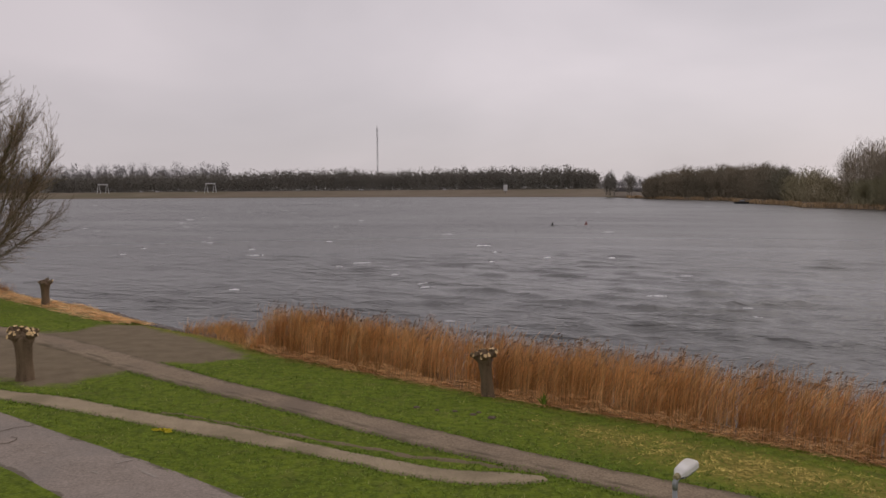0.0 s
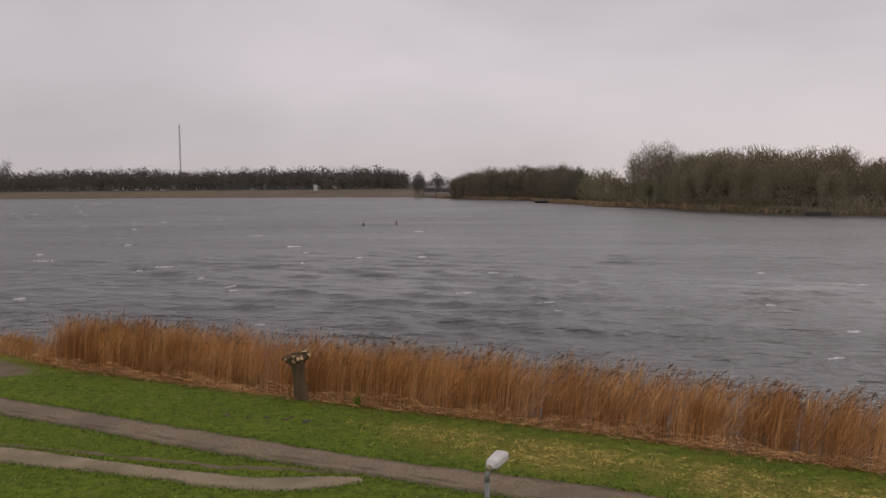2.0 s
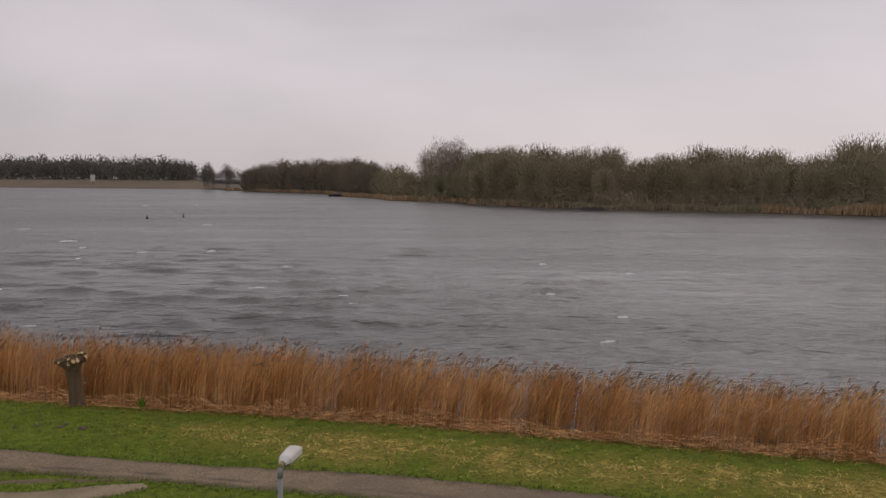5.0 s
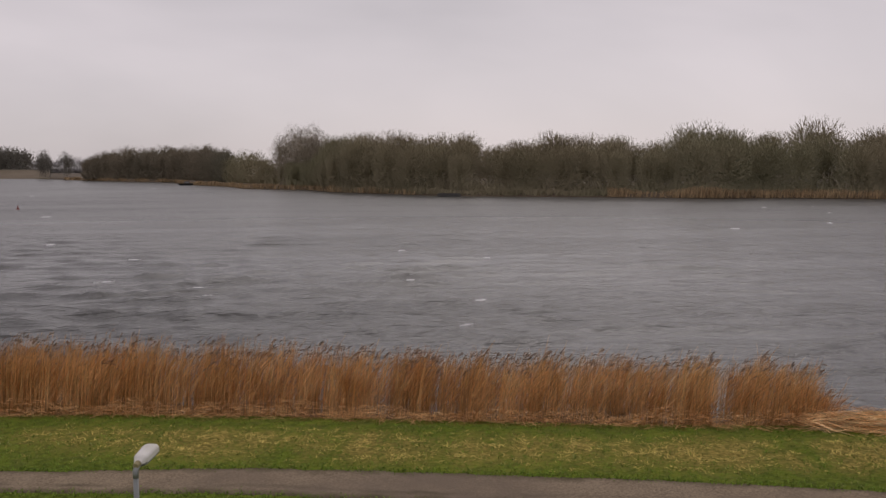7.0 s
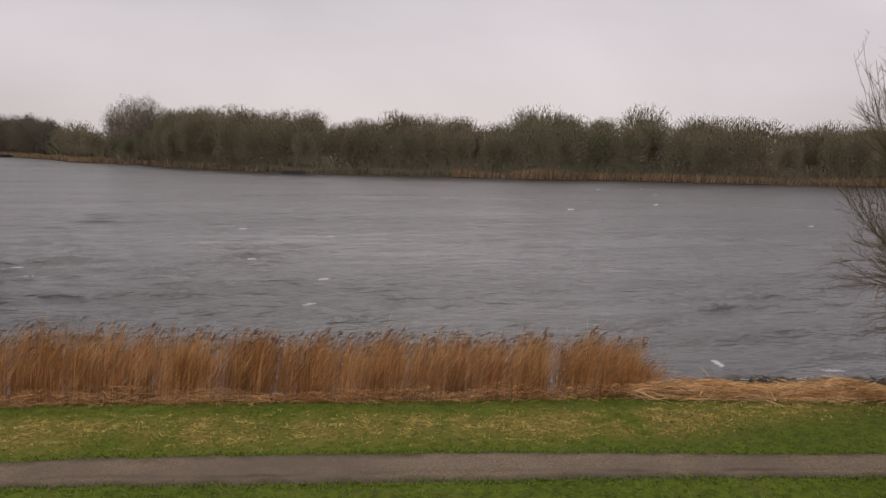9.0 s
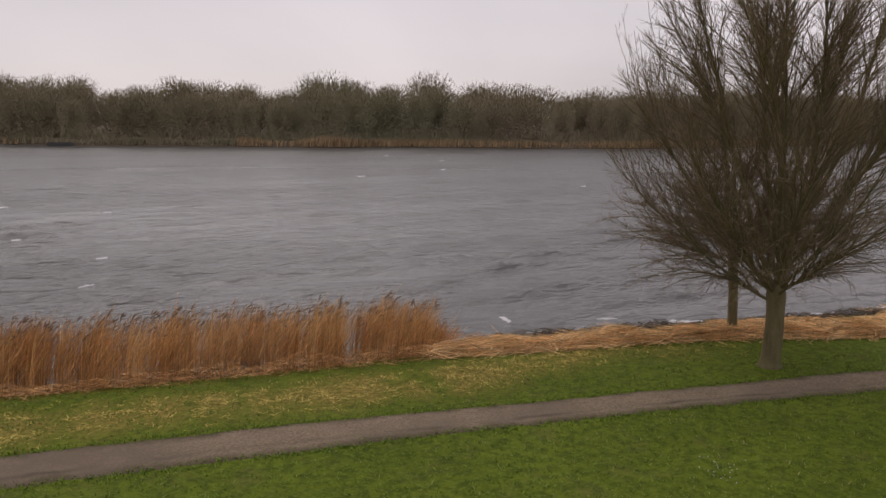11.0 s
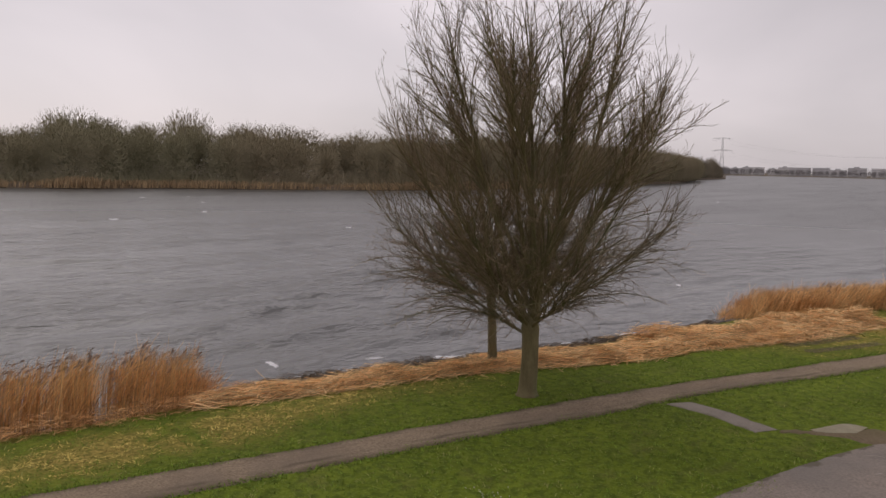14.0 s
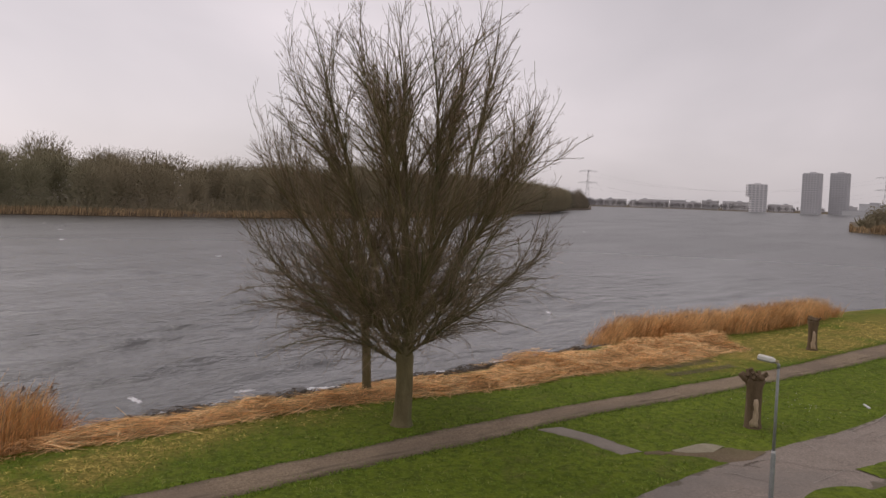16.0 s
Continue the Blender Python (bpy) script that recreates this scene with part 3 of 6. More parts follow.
strip("path_main", MAIN_A, MAIN_B, M_GRAVEL, "grey-brown gravel footpath along the lake", ragged=0.07, step=0.16, across=10)
TRACK_A = [(-32, 41), (-21, 33.6), (-16.9, 31.4), (-14.4, 30.6), (-11.6, 28.9), (-9.2, 27.6), (-7, 26.4), (-4.8, 24.9), (-3, 23.7), (-1.3, 22.7), (0.2, 21.95), (1.6, 21.7), (2.6, 21.3)]
TRACK_B = [(-31, 39.4), (-20.2, 32), (-16.1, 29.9), (-13.4, 28.5), (-11, 27.3), (-8.6, 25.8), (-6.5, 24.7), (-4.6, 23.6), (-2.9, 22.7), (-1.3, 21.6), (0.2, 20.8), (1.6, 20.6), (2.7, 20.9)]
track = strip("path_pavers", TRACK_A, TRACK_B, M_TRACK, "narrow light-brown paved track sunk in the lawn", ragged=0.06)
strip("road_asphalt", [(-30, 40), (-15.2, 28.2), (-12.1, 25.7), (-9.6, 23.8), (-7.4, 22.2), (-5.5, 20.5), (-3, 18.3), (3, 12.5), (9, 6.0)], [(-27.6, 35), (-12.3, 22.6), (-10.9, 21.4), (-9.4, 20.1), (-7.4, 18.5), (-5.2, 16.7), (-2.6, 14.4), (2, 9.6), (6.4, 3.4)], M_ASPHALT, "worn grey asphalt access road", ragged=0.02)
strip("wheel_rut", [(-9.5, 28.2), (-5, 25.6), (-1.5, 23.6), (2.6, 21.9)], [(-9.6, 27.95), (-5.1, 25.3), (-1.6, 23.25), (2.5, 21.5)], M_EARTH, "muddy wheel rut in the grass", lift=0.014, ragged=0.16, across=3)
# paved corner on the far side
strip("path_link", [(28.03, -2.35), (27.25, -3.37), (26.26, -4.13), (25.7, -4.59)], [(27.45, -1.3), (26.82, -2.34), (25.87, -3.21), (25.14, -3.74)], M_SLAB, "light concrete link path crossing the lawn", ragged=0.03, step=0.15, lift=0.016)
strip("pale_slabs", [(25.96, -5.41), (26.6, -6.1), (27.07, -6.68), (26.73, -7.23)], [(25.77, -5.53), (25.66, -6.0), (25.75, -6.4), (25.87, -6.62)], M_STONE, "pale lichen-stained paving slabs", lift=0.030, ragged=0.02, step=0.2)
strip("earth_corner", [(25.7, -4.6), (25.9, -5.4), (26.5, -7.0), (26.73, -7.23), (26.37, -8.46)], [(25.4, -4.5), (25.5, -5.2), (25.54, -5.94), (24.92, -6.83), (25.3, -7.6)], M_EARTH, "bare earth at the corner of the paving", lift=0.024, ragged=0.1, step=0.15)
strip("pavement", [(18.8, -1.2), (21.6, -3.6), (23.2, -5.1), (24.9, -6.7), (26.2, -8.1), (28.3, -10.6), (29.3, -11.9), (31.8, -14.3), (40, -23), (55, -38)], [(16.5, -5), (18.6, -7), (20.4, -8.2), (22.5, -9.4), (23.4, -10.4), (24.6, -12), (26, -13.6), (28.2, -16.6), (36, -26), (50, -42)], M_ASPHALT, "grey-pink paved yard edge with worn joints", ragged=0.02, category="pavement")
strip("lawn_island", [(22.1, -8.0), (23.0, -8.7), (23.4, -9.3), (23.4, -9.8)], [(21.4, -8.6), (21.7, -9.4), (22.1, -10), (22.9, -10.4)], M_LAWN, "small rounded island of grass in the paving", lift=0.06, ragged=0.05, category="lawn")
strip("lawn_wedge", [(25.0, -10.5), (25.9, -11.7), (27.4, -13.6)], [(24.3, -10.9), (24.7, -12.2), (26, -14.4)], M_LAWN, "wedge of grass in the paving", lift=0.06, ragged=0.05, category="lawn")
BARE = [np.array(MAIN_A + MAIN_B[::-1]), np.array(TRACK_A + TRACK_B[::-1]), np.array([(-30, 40), (-15.2, 28.2), (-9.6, 23.8), (-5, 20), (9, 6), (6.4, 3.4), (-9.4, 20.1), (-27.6, 35)]), SOIL, np.array([(28, -2.1), (27.2, -1.2), (25.2, -3.8), (24.9, -6.7), (21.6, -3.6), (16.5, -5), (22.5, -9.4), (28.2, -16.6), (50, -42), (55, -38), (31.8, -14.3), (26.9, -8.1), (27.2, -6.8), (26, -4.6)])]


# ---- blades, stems and stalks ----
class Ribbons:
    """Thin tapering ribbons gathered in one mesh."""

    def __init__(self):
        self.v, self.f, self.m, self.n = [], [], [], 0

    def add(self, points, widths, sides, mat=0):
        """points: (count, steps, 3); widths: (count, steps); sides: (count, 3) unit vectors across."""
        c, s, _ = points.shape
        off = sides[:, None, :] * widths[..., None] * 0.5
        v = np.stack([points - off, points + off], 2).reshape(c * s * 2, 3)
        base = (np.arange(c) * s * 2)[:, None] + np.arange(s - 1)[None, :] * 2 + self.n
        base = base.ravel()
        self.v.append(v)
        self.f.append(np.stack([base, base + 1, base + 3, base + 2], 1))
        self.m.append(np.full(len(base), mat, np.int32))
        self.n += len(v)

    def add_tubes(self, points, radii, sides=4, mat=0):
        """Tapering tubes: points (count, steps, 3), radii (count, steps)."""
        c, s, _ = points.shape
        d = unit(np.gradient(points, axis=1))
        a = np.cross(d, np.array([0.31, 0.87, 0.38]))
        a = unit(a)
        b = np.cross(d, a)
        k = np.arange(sides) * math.tau / sides
        v = points[:, :, None, :] + (a[:, :, None, :] * np.cos(k)[None, None, :, None] + b[:, :, None, :] * np.sin(k)[None, None, :, None]) * radii[:, :, None, None]
        base = ((np.arange(c) * s)[:, None] + np.arange(s - 1)[None, :]).ravel() * sides + self.n
        for j in range(sides):
            j2 = (j + 1) % sides
            self.f.append(np.stack([base + j, base + j2, base + sides + j2, base + sides + j], 1))
            self.m.append(np.full(len(base), mat, np.int32))
        self.v.append(v.reshape(-1, 3))
        self.n += c * s * sides

    def made(self, name, mats):
        v, f, m = np.vstack(self.v), np.vstack(self.f), np.concatenate(self.m)
        me = bpy.data.meshes.new(name)
        me.vertices.add(len(v))
        me.vertices.foreach_set("co", v.astype(np.float32).ravel())
        me.loops.add(f.size)
        me.loops.foreach_set("vertex_index", f.ravel().astype(np.int32))
        me.polygons.add(len(f))
        me.polygons.foreach_set("loop_start", np.arange(0, f.size, 4, dtype=np.int32))
        me.polygons.foreach_set("material_index", m)
        me.polygons.foreach_set("use_smooth", m == 1 if len(mats) > 1 else np.zeros(len(m), bool))
        for q in mats:
            me.materials.append(q)
        me.update(calc_edges=True)
        return new(name, me)


def unit(v):
    return v / np.maximum(np.linalg.norm(v, axis=-1, keepdims=True), 1e-9)


def across_of(direction, rng):
    r = unit(rng.normal(size=direction.shape))
    return unit(np.cross(direction, r))


def scatter(n, x0, x1, y0, y1, rng):
    return rng.uniform(x0, x1, n), rng.uniform(y0, y1, n)


def grass(name, n, keep, mats, height, width, lean, label, seed, area=(-36, 56, -22, 60), per=3):
    rng = np.random.default_rng(seed)
    x, y = scatter(n, *area, rng)
    d = inland(x, y)
    ok = (d > 0.9) & ~np.any([inside(p, x, y) for p in BARE], axis=0)
    # thin out what lies far from where the lawn is looked at closely
    ok &= (y + x * 0.93 > 12.5) & keep(x, y, d, rng)
    x, y, d = x[ok], y[ok], d[ok]
    rb = Ribbons()
    for _ in range(per):
        c = len(x)
        px, py = x + rng.normal(0, 0.06, c), y + rng.normal(0, 0.06, c)
        h = height * rng.uniform(0.5, 1.3, c)
        a = rng.uniform(0, math.tau, c)
        tilt = rng.uniform(lean * 0.3, lean, c)
        base = np.stack([px, py, ground_z(px, py) - 0.01], 1)
        tip = base + np.stack([np.cos(a) * tilt * h, np.sin(a) * tilt * h, h], 1)
        mid = (base + tip) / 2 + np.stack([0 * a, 0 * a, h * 0.12], 1)
        sides = np.stack([-np.sin(a), np.cos(a), 0 * a], 1)
        w = np.array([1.0, 0.8, 0.08])[None, :] * width
        rb.add(np.stack([base, mid, tip], 1), np.repeat(w, c, 0), sides)
    ob = rb.made(name, mats)
    return tagged(ob, label, "grass", kind="stuff")


grass("grass", 230000, lambda x, y, d, r: r.uniform(size=x.shape) < np.clip(1.25 - dryness(x, y, d), 0.15, 1) * np.clip(28 / np.hypot(x, y), 0.25, 1), [M_BLADE], 0.05, 0.02, 2.4, "short green lawn grass with uneven tufts", 3)
grass("grass_tufts", 240000, lambda x, y, d, r: (smooth_noise(x, y, 0.35) + 0.7 * smooth_noise(x, y, 0.12, 3.0) + r.normal(0, 0.3, x.shape) > 0.62) & (r.uniform(size=x.shape) < np.clip(30 / np.hypot(x, y), 0.2, 1)), [M_PALEBLADE], 0.06, 0.018, 2.0, "paler tufts in the lawn", 6, per=2)
grass("dry_grass", 300000, lambda x, y, d, r: (r.uniform(size=x.shape) < dryness(x, y, d) * 1.2 * (d > 2.2)) & (smooth_noise(x, y, 0.22, 1.0) + r.normal(0, 0.35, x.shape) > 0.25), [M_DRYBLADE], 0.035, 0.02, 6.0, "withered yellow grass strewn over the lawn", 4, area=(0, 60, -26, 32), per=5)


def along(line, s):
    """Points at lengths s along a line, with the way there."""
    line = np.asarray(line, float)
    seg = np.diff(line, axis=0)
    ln = np.hypot(seg[:, 0], seg[:, 1])
    cum = np.r_[0, np.cumsum(ln)]
    i = np.clip(np.searchsorted(cum, s, side="right") - 1, 0, len(seg) - 1)
    k = (s - cum[i]) / ln[i]
    return line[i] + seg[i] * k[:, None], seg[i] / ln[i][:, None]


def length_of(line):
    return np.hypot(*np.diff(np.asarray(line, float), axis=0).T).sum()


def verge(name, lines, per_metre, label, seed):
    """Longer grass leaning over the edges of the paths."""
    rng = np.random.default_rng(seed)
    rb = Ribbons()
    for line in lines:
        line = densify(rounded(line), 1.0)
        total = length_of(line)
        q, way = along(line, rng.uniform(0, total, int(total * per_metre)))
        q = q[(q[:, 1] + q[:, 0] * 0.93 > 11) & (np.abs(q[:, 0]) < 60) & ~inside(SOIL, q[:, 0], q[:, 1])]
        c = len(q)
        p = q + rng.normal(0, 0.13, (c, 2)) + 0.05 * smooth_noise(q[:, 0], q[:, 1], 0.3)[:, None]
        a, h = rng.uniform(0, math.tau, c), rng.uniform(0.02, 0.06, c)
        b = np.stack([p[:, 0], p[:, 1], ground_z(p[:, 0], p[:, 1])], 1)
        e = b + np.stack([np.cos(a) * h * 1.5, np.sin(a) * h * 1.5, h], 1)
        rb.add(np.stack([b, (b + e) / 2 + np.array([0, 0, 0.02]), e], 1), np.repeat(np.array([[0.022, 0.02, 0.003]]), c, 0), np.stack([-np.sin(a), np.cos(a), 0 * a], 1))
    return tagged(rb.made(name, [M_BLADE]), label, "grass", kind="stuff")


verge("verge_grass", [MAIN_A, MAIN_B, TRACK_A, TRACK_B], 80, "longer grass overhanging the edges of the paths", 8)


WIND = np.array([0.72, -0.66])


def reed_bed(name, front, depth, n, height, label, seed, gaps=0.5, lean=0.11, plume=0.12, full=None, tall=None, taper=(2.0, 2.0)):
    """Reeds standing behind a front line, in clumps with gaps, bent by the wind, with leaves and plumes."""
    rng = np.random.default_rng(seed)
    total = length_of(front)
    s = rng.uniform(0, total, n)
    q, way = along(front, s)
    out = np.stack([-way[:, 1], way[:, 0]], 1)
    dp = rng.uniform(0, 1, n) ** 0.9 * depth
    p = q + out * (dp + 0.5 * smooth_noise(q[:, 0], q[:, 1], 0.9))[:, None] + rng.normal(0, 0.06, (n, 2))
    clump = smooth_noise(p[:, 0], p[:, 1], 0.55, seed) + 0.6 * smooth_noise(p[:, 0], p[:, 1], 0.23, seed + 2)
    thick = np.ones(n) if full is None else full(s / total)
    ok = (clump + rng.normal(0, 0.25, n) > -0.5 + gaps * (1 - thick)) & (rng.uniform(size=n) < 0.35 + 0.65 * thick)
    p, s, dp, clump = p[ok], s[ok], dp[ok], clump[ok]
    c = len(p)
    end = np.clip(np.minimum(s / taper[0], (total - s) / taper[1]), 0.35, 1)
    h = height * (0.56 + 0.17 * np.clip(clump, -1, 1) + 0.32 * rng.uniform(0, 1, c) ** 0.8) * end
    if tall is not None:
        h = h * tall(s / total)
    bend = lean * h * rng.uniform(0.5, 1.5, c)
    wind = WIND[None, :] * bend[:, None] + rng.normal(0, 0.04, (c, 2)) * h[:, None]
    z0 = ground_z(p[:, 0], p[:, 1]) - 0.03
    k = np.array([0.0, 0.35, 0.7, 1.0])
    pts = np.zeros((c, 4, 3))
    pts[..., :2] = p[:, None, :] + wind[:, None, :] * (k**1.8)[None, :, None]
    pts[..., 2] = z0[:, None] + h[:, None] * (k - 0.06 * k**2)[None, :]
    way3 = unit(pts[:, -1] - pts[:, 0])
    rb = Ribbons()
    rb.add(pts, np.repeat(np.array([[1.5, 1.3, 1.0, 0.5]]), c, 0) * 0.011, across_of(way3, rng), 0)
    for j in range(2):
        at_k = rng.uniform(0.08, 0.75, c)
        i0 = np.clip((at_k * 3).astype(int), 0, 2)
        fr = (at_k * 3 - i0)[:, None]
        b = pts[np.arange(c), i0] * (1 - fr) + pts[np.arange(c), i0 + 1] * fr
        a = rng.normal(0, 0.8, c) + math.atan2(WIND[1], WIND[0])
        ln = rng.uniform(0.25, 0.6, c)
        rise = rng.uniform(0.7, 2.2, c)
        t = b + np.stack([np.cos(a) * ln, np.sin(a) * ln, rise * ln * 0.8], 1)
        m = (b + t) / 2 + np.stack([0 * a, 0 * a, 0.12 * ln], 1)
        rb.add(np.stack([b, m, t], 1), np.repeat(np.array([[1.0, 1.1, 0.1]]), c, 0) * 0.013, across_of(unit(t - b), rng), 0)
    has = rng.uniform(size=c) < plume
    tip, hh = pts[has, -1], way3[has]
    c2 = len(tip)
    for j in range(3):
        dr = unit(np.stack([np.full(c2, WIND[0]), np.full(c2, WIND[1]), rng.uniform(-0.2, 0.9, c2)], 1) + rng.normal(0, 0.25, (c2, 3)))
        ln = rng.uniform(0.12, 0.24, c2)[:, None]
        rb.add(np.stack([tip - hh * 0.05, tip + dr * ln * 0.5, tip + dr * ln], 1), np.repeat(np.array([[0.5, 1.0, 0.2]]), c2, 0) * 0.029, across_of(dr, rng), 1)
    ob = rb.made(name, [M_REED, M_PLUME])
    return tagged(ob, label, "reeds", kind="stuff")


def litter(name, front, w0, w1, n, ln, mat, label, seed, turn=0.5, pile=0.12, width=0.016, keep=None, category="plant litter"):
    """Fallen stalks lying along a line, more or less in its direction."""
    rng = np.random.default_rng(seed)
    total = length_of(front)
    s = rng.uniform(0, total, n)
    if keep is not None:
        s = s[rng.uniform(size=n) < keep(s / total)]
    n = len(s)
    q, way = along(front, s)
    out = np.stack([-way[:, 1], way[:, 0]], 1)
    u = np.clip(rng.normal(0.5, 0.24, n), 0, 1)
    p = q + out * ((w0 + (w1 - w0) * u) * (1 + 0.35 * smooth_noise(q[:, 0], q[:, 1], 0.9)))[:, None]
    a = np.arctan2(way[:, 1], way[:, 0]) + rng.normal(0, turn, n) + 0.5 * smooth_noise(p[:, 0], p[:, 1], 0.6)
    half = rng.uniform(0.3, 1.0, n) * ln / 2
    hgt = pile * rng.uniform(0, 1, n) * np.sin(np.clip(u, 0.05, 0.95) * math.pi) * (1.0 + 0.6 * smooth_noise(p[:, 0], p[:, 1], 0.7)) + 0.015
    d = np.stack([np.cos(a), np.sin(a)], 1)
    rise = rng.normal(0, 0.16, n)
    pts = np.zeros((n, 3, 3))
    for i, k in enumerate((-1, 0, 1)):
        xy = p + d * (half * k)[:, None]
        pts[:, i, :2] = xy
        pts[:, i, 2] = np.maximum(ground_z(xy[:, 0], xy[:, 1]), WATER_Z - 0.02) + hgt + np.maximum(rise * half * k, -hgt * 0.8) + (0.03 if k == 0 else 0)
    side = unit(np.cross(np.stack([d[:, 0], d[:, 1], 0 * a], 1), np.stack([0 * a, 0 * a, 0 * a + 1.0], 1) + rng.normal(0, 0.5, (n, 3))))
    rb = Ribbons()
    rb.add(pts, np.repeat(np.array([[0.7, 1.0, 0.5]]), n, 0) * width, side)
    return tagged(rb.made(name, [mat]), label, category, kind="stuff")


REED_FRONT = [(-9.4, 41.4), (-7.2, 39.4), (-4.0, 36.5), (-1.4, 34.5), (1.1, 32.6), (3.2, 30.8), (5.0, 29.3), (8.1, 26.9), (10.8, 24.6), (13.0, 22.7), (15.5, 20.5), (19.1, 17.3), (22.8, 14.0), (24.8, 12.7)]


def reed_fullness(k):
    return np.where((k > 0.245) & (k < 0.30), 0.3, np.where(k > 0.5, 0.62, 1.0))


reed_bed("reeds", REED_FRONT, 2.4, 20500, 2.4, "dense strip of russet-brown winter reeds with dark plumes at the water", 11, full=reed_fullness, tall=lambda k: np.interp(k, [0, 0.08, 0.55, 0.8, 1], [1.2, 1.22, 1.17, 1.05, 1.0]), taper=(0.4, 1.2))
reed_bed("reeds", [(-14.6, 46.3), (-11.6, 43.2), (-9.4, 41.0)], 1.6, 900, 1.25, "low sparse brown reeds beside the bare earth", 12, plume=0.1)
litter("reed_litter", [(-9.8, 40.6), (-4.8, 35.6), (0.4, 31.6), (4.4, 28.5), (10.3, 23.8), (15, 19.7), (18.6, 16.5), (22.6, 13.0), (25, 11.6)], -0.35, 1.25, 11000, 0.55, M_LITTER, "tangled fallen reed stalks and brown leaves at the foot of the reeds", 13, turn=1.1, pile=0.42)
STRAW_LINE = [(22.6, 12.4), (23.9, 10.6), (25.2, 9.3), (26.7, 7.9), (28.9, 5.5), (31.0, 2.4), (32.2, 0.6), (33.9, -1.5), (36.6, -3.9), (38.6, -6.6), (41.2, -9.8)]
litter("washed_up_straw", STRAW_LINE, 0.15, 2.0, 14000, 1.4, M_STRAW, "orange-tan band of washed-up reed straw along the shore", 14, turn=0.6, pile=0.32, width=0.022)
litter("washed_up_straw", [(29.9, 3.9), (32.0, 1.2), (34.3, -1.4), (37.2, -4.2), (40.0, -6.8)], 1.7, 4.0, 9000, 0.9, M_STRAW, "thin tan straw strewn down to the stones", 24, turn=0.9, pile=0.14, width=0.022)
litter("washed_up_straw", [(35.4, -3.4), (38.4, -6.8), (41.2, -10.2), (44.6, -13.6)], 0.7, 5.0, 14000, 1.2, M_STRAW, "broad heap of pale washed-up reed straw before the reeds", 15, turn=1.0, pile=0.55, width=0.022)
litter("washed_up_straw", [(-36, 63.5), (-29, 56.8), (-24, 52), (-18.6, 47.2)], 0.0, 2.6, 6000, 1.2, M_STRAW, "tan washed-up straw on the far end of the beach", 16, turn=0.5, pile=0.2, width=0.025)
litter("wet_debris", [(25.2, 12.9), (29.2, 10.2), (32.5, 6.9), (36.4, 2.7), (39.6, -0.3), (44.6, -4.1)], -0.9, 0.4, 7500, 0.3, M_MUD, "dark wet twigs and rotten stalks along the water's edge", 19, turn=1.2, pile=0.25, width=0.03)
reed_bed("reeds", [(45.0, -6.6), (48.0, -11.3), (53.6, -17.6), (60, -23.0), (62, -24.6)], 3.0, 12000, 1.75, "wind-bent patch of pale orange-brown reeds", 17, lean=0.7, plume=0.06, gaps=0.2, taper=(0.5, 3.0))
reed_bed("reeds", [(-37.5, 66.2), (-34.6, 63.6)], 1.4, 500, 1.3, "small tuft of brown reeds under a bare tree", 18, plume=0.1, lean=0.4)


def stones(name, line, off0, off1, n, size, label, seed):
    rng = random.Random(seed)
    bm = bmesh.new()
    total = length_of(line)
    pts, way = along(line, np.array([rng.uniform(0, total) for _ in range(n)]))
    verts, faces = [], []
    for (x, y), (wx, wy) in zip(pts, way):
        o = rng.uniform(off0, off1)
        x, y = x - wy * o, y + wx * o
        r = size * rng.uniform(0.4, 1.3)
        z = max(float(ground_z(np.array([x]), np.array([y]))[0]), WATER_Z - 0.05)
        b = len(verts)
        a0 = rng.uniform(0, 6.28)
        for ring, (hz, rr) in enumerate(((-0.4, 0.9), (0.15, 1.0), (0.5, 0.5))):
            for k in range(5):
                a = a0 + k * math.tau / 5
                q = r * rr * rng.uniform(0.75, 1.2)
                verts.append((x + q * math.cos(a), y + q * math.sin(a), z + hz * r))
        for ring in (0, 5):
            for k in range(5):
                faces.append((b + ring + k, b + ring + (k + 1) % 5, b + ring + 5 + (k + 1) % 5, b + ring + 5 + k))
        faces.append(tuple(b + 10 + k for k in range(5)))
    bm.free()
    return tagged(new(name, flat_mesh(name, verts, faces, M_STONES)), label, "stones", kind="stuff")


stones("shore_stones", [(25.4, 13.4), (29.6, 10.7), (32.9, 7.4), (36.8, 3.2), (40, 0.2), (45, -3.6), (48.3, -6.4)], -0.75, 0.45, 2200, 0.17, "dark wet stones along the water's edge", 21)
stones("shore_stones", [(-35.5, 66.7), (-27.8, 59.7), (-22, 55.2), (-18.4, 50.6), (-14.6, 47.3)], -0.6, 0.3, 900, 0.22, "dark wet stones along the far end of the beach", 22)


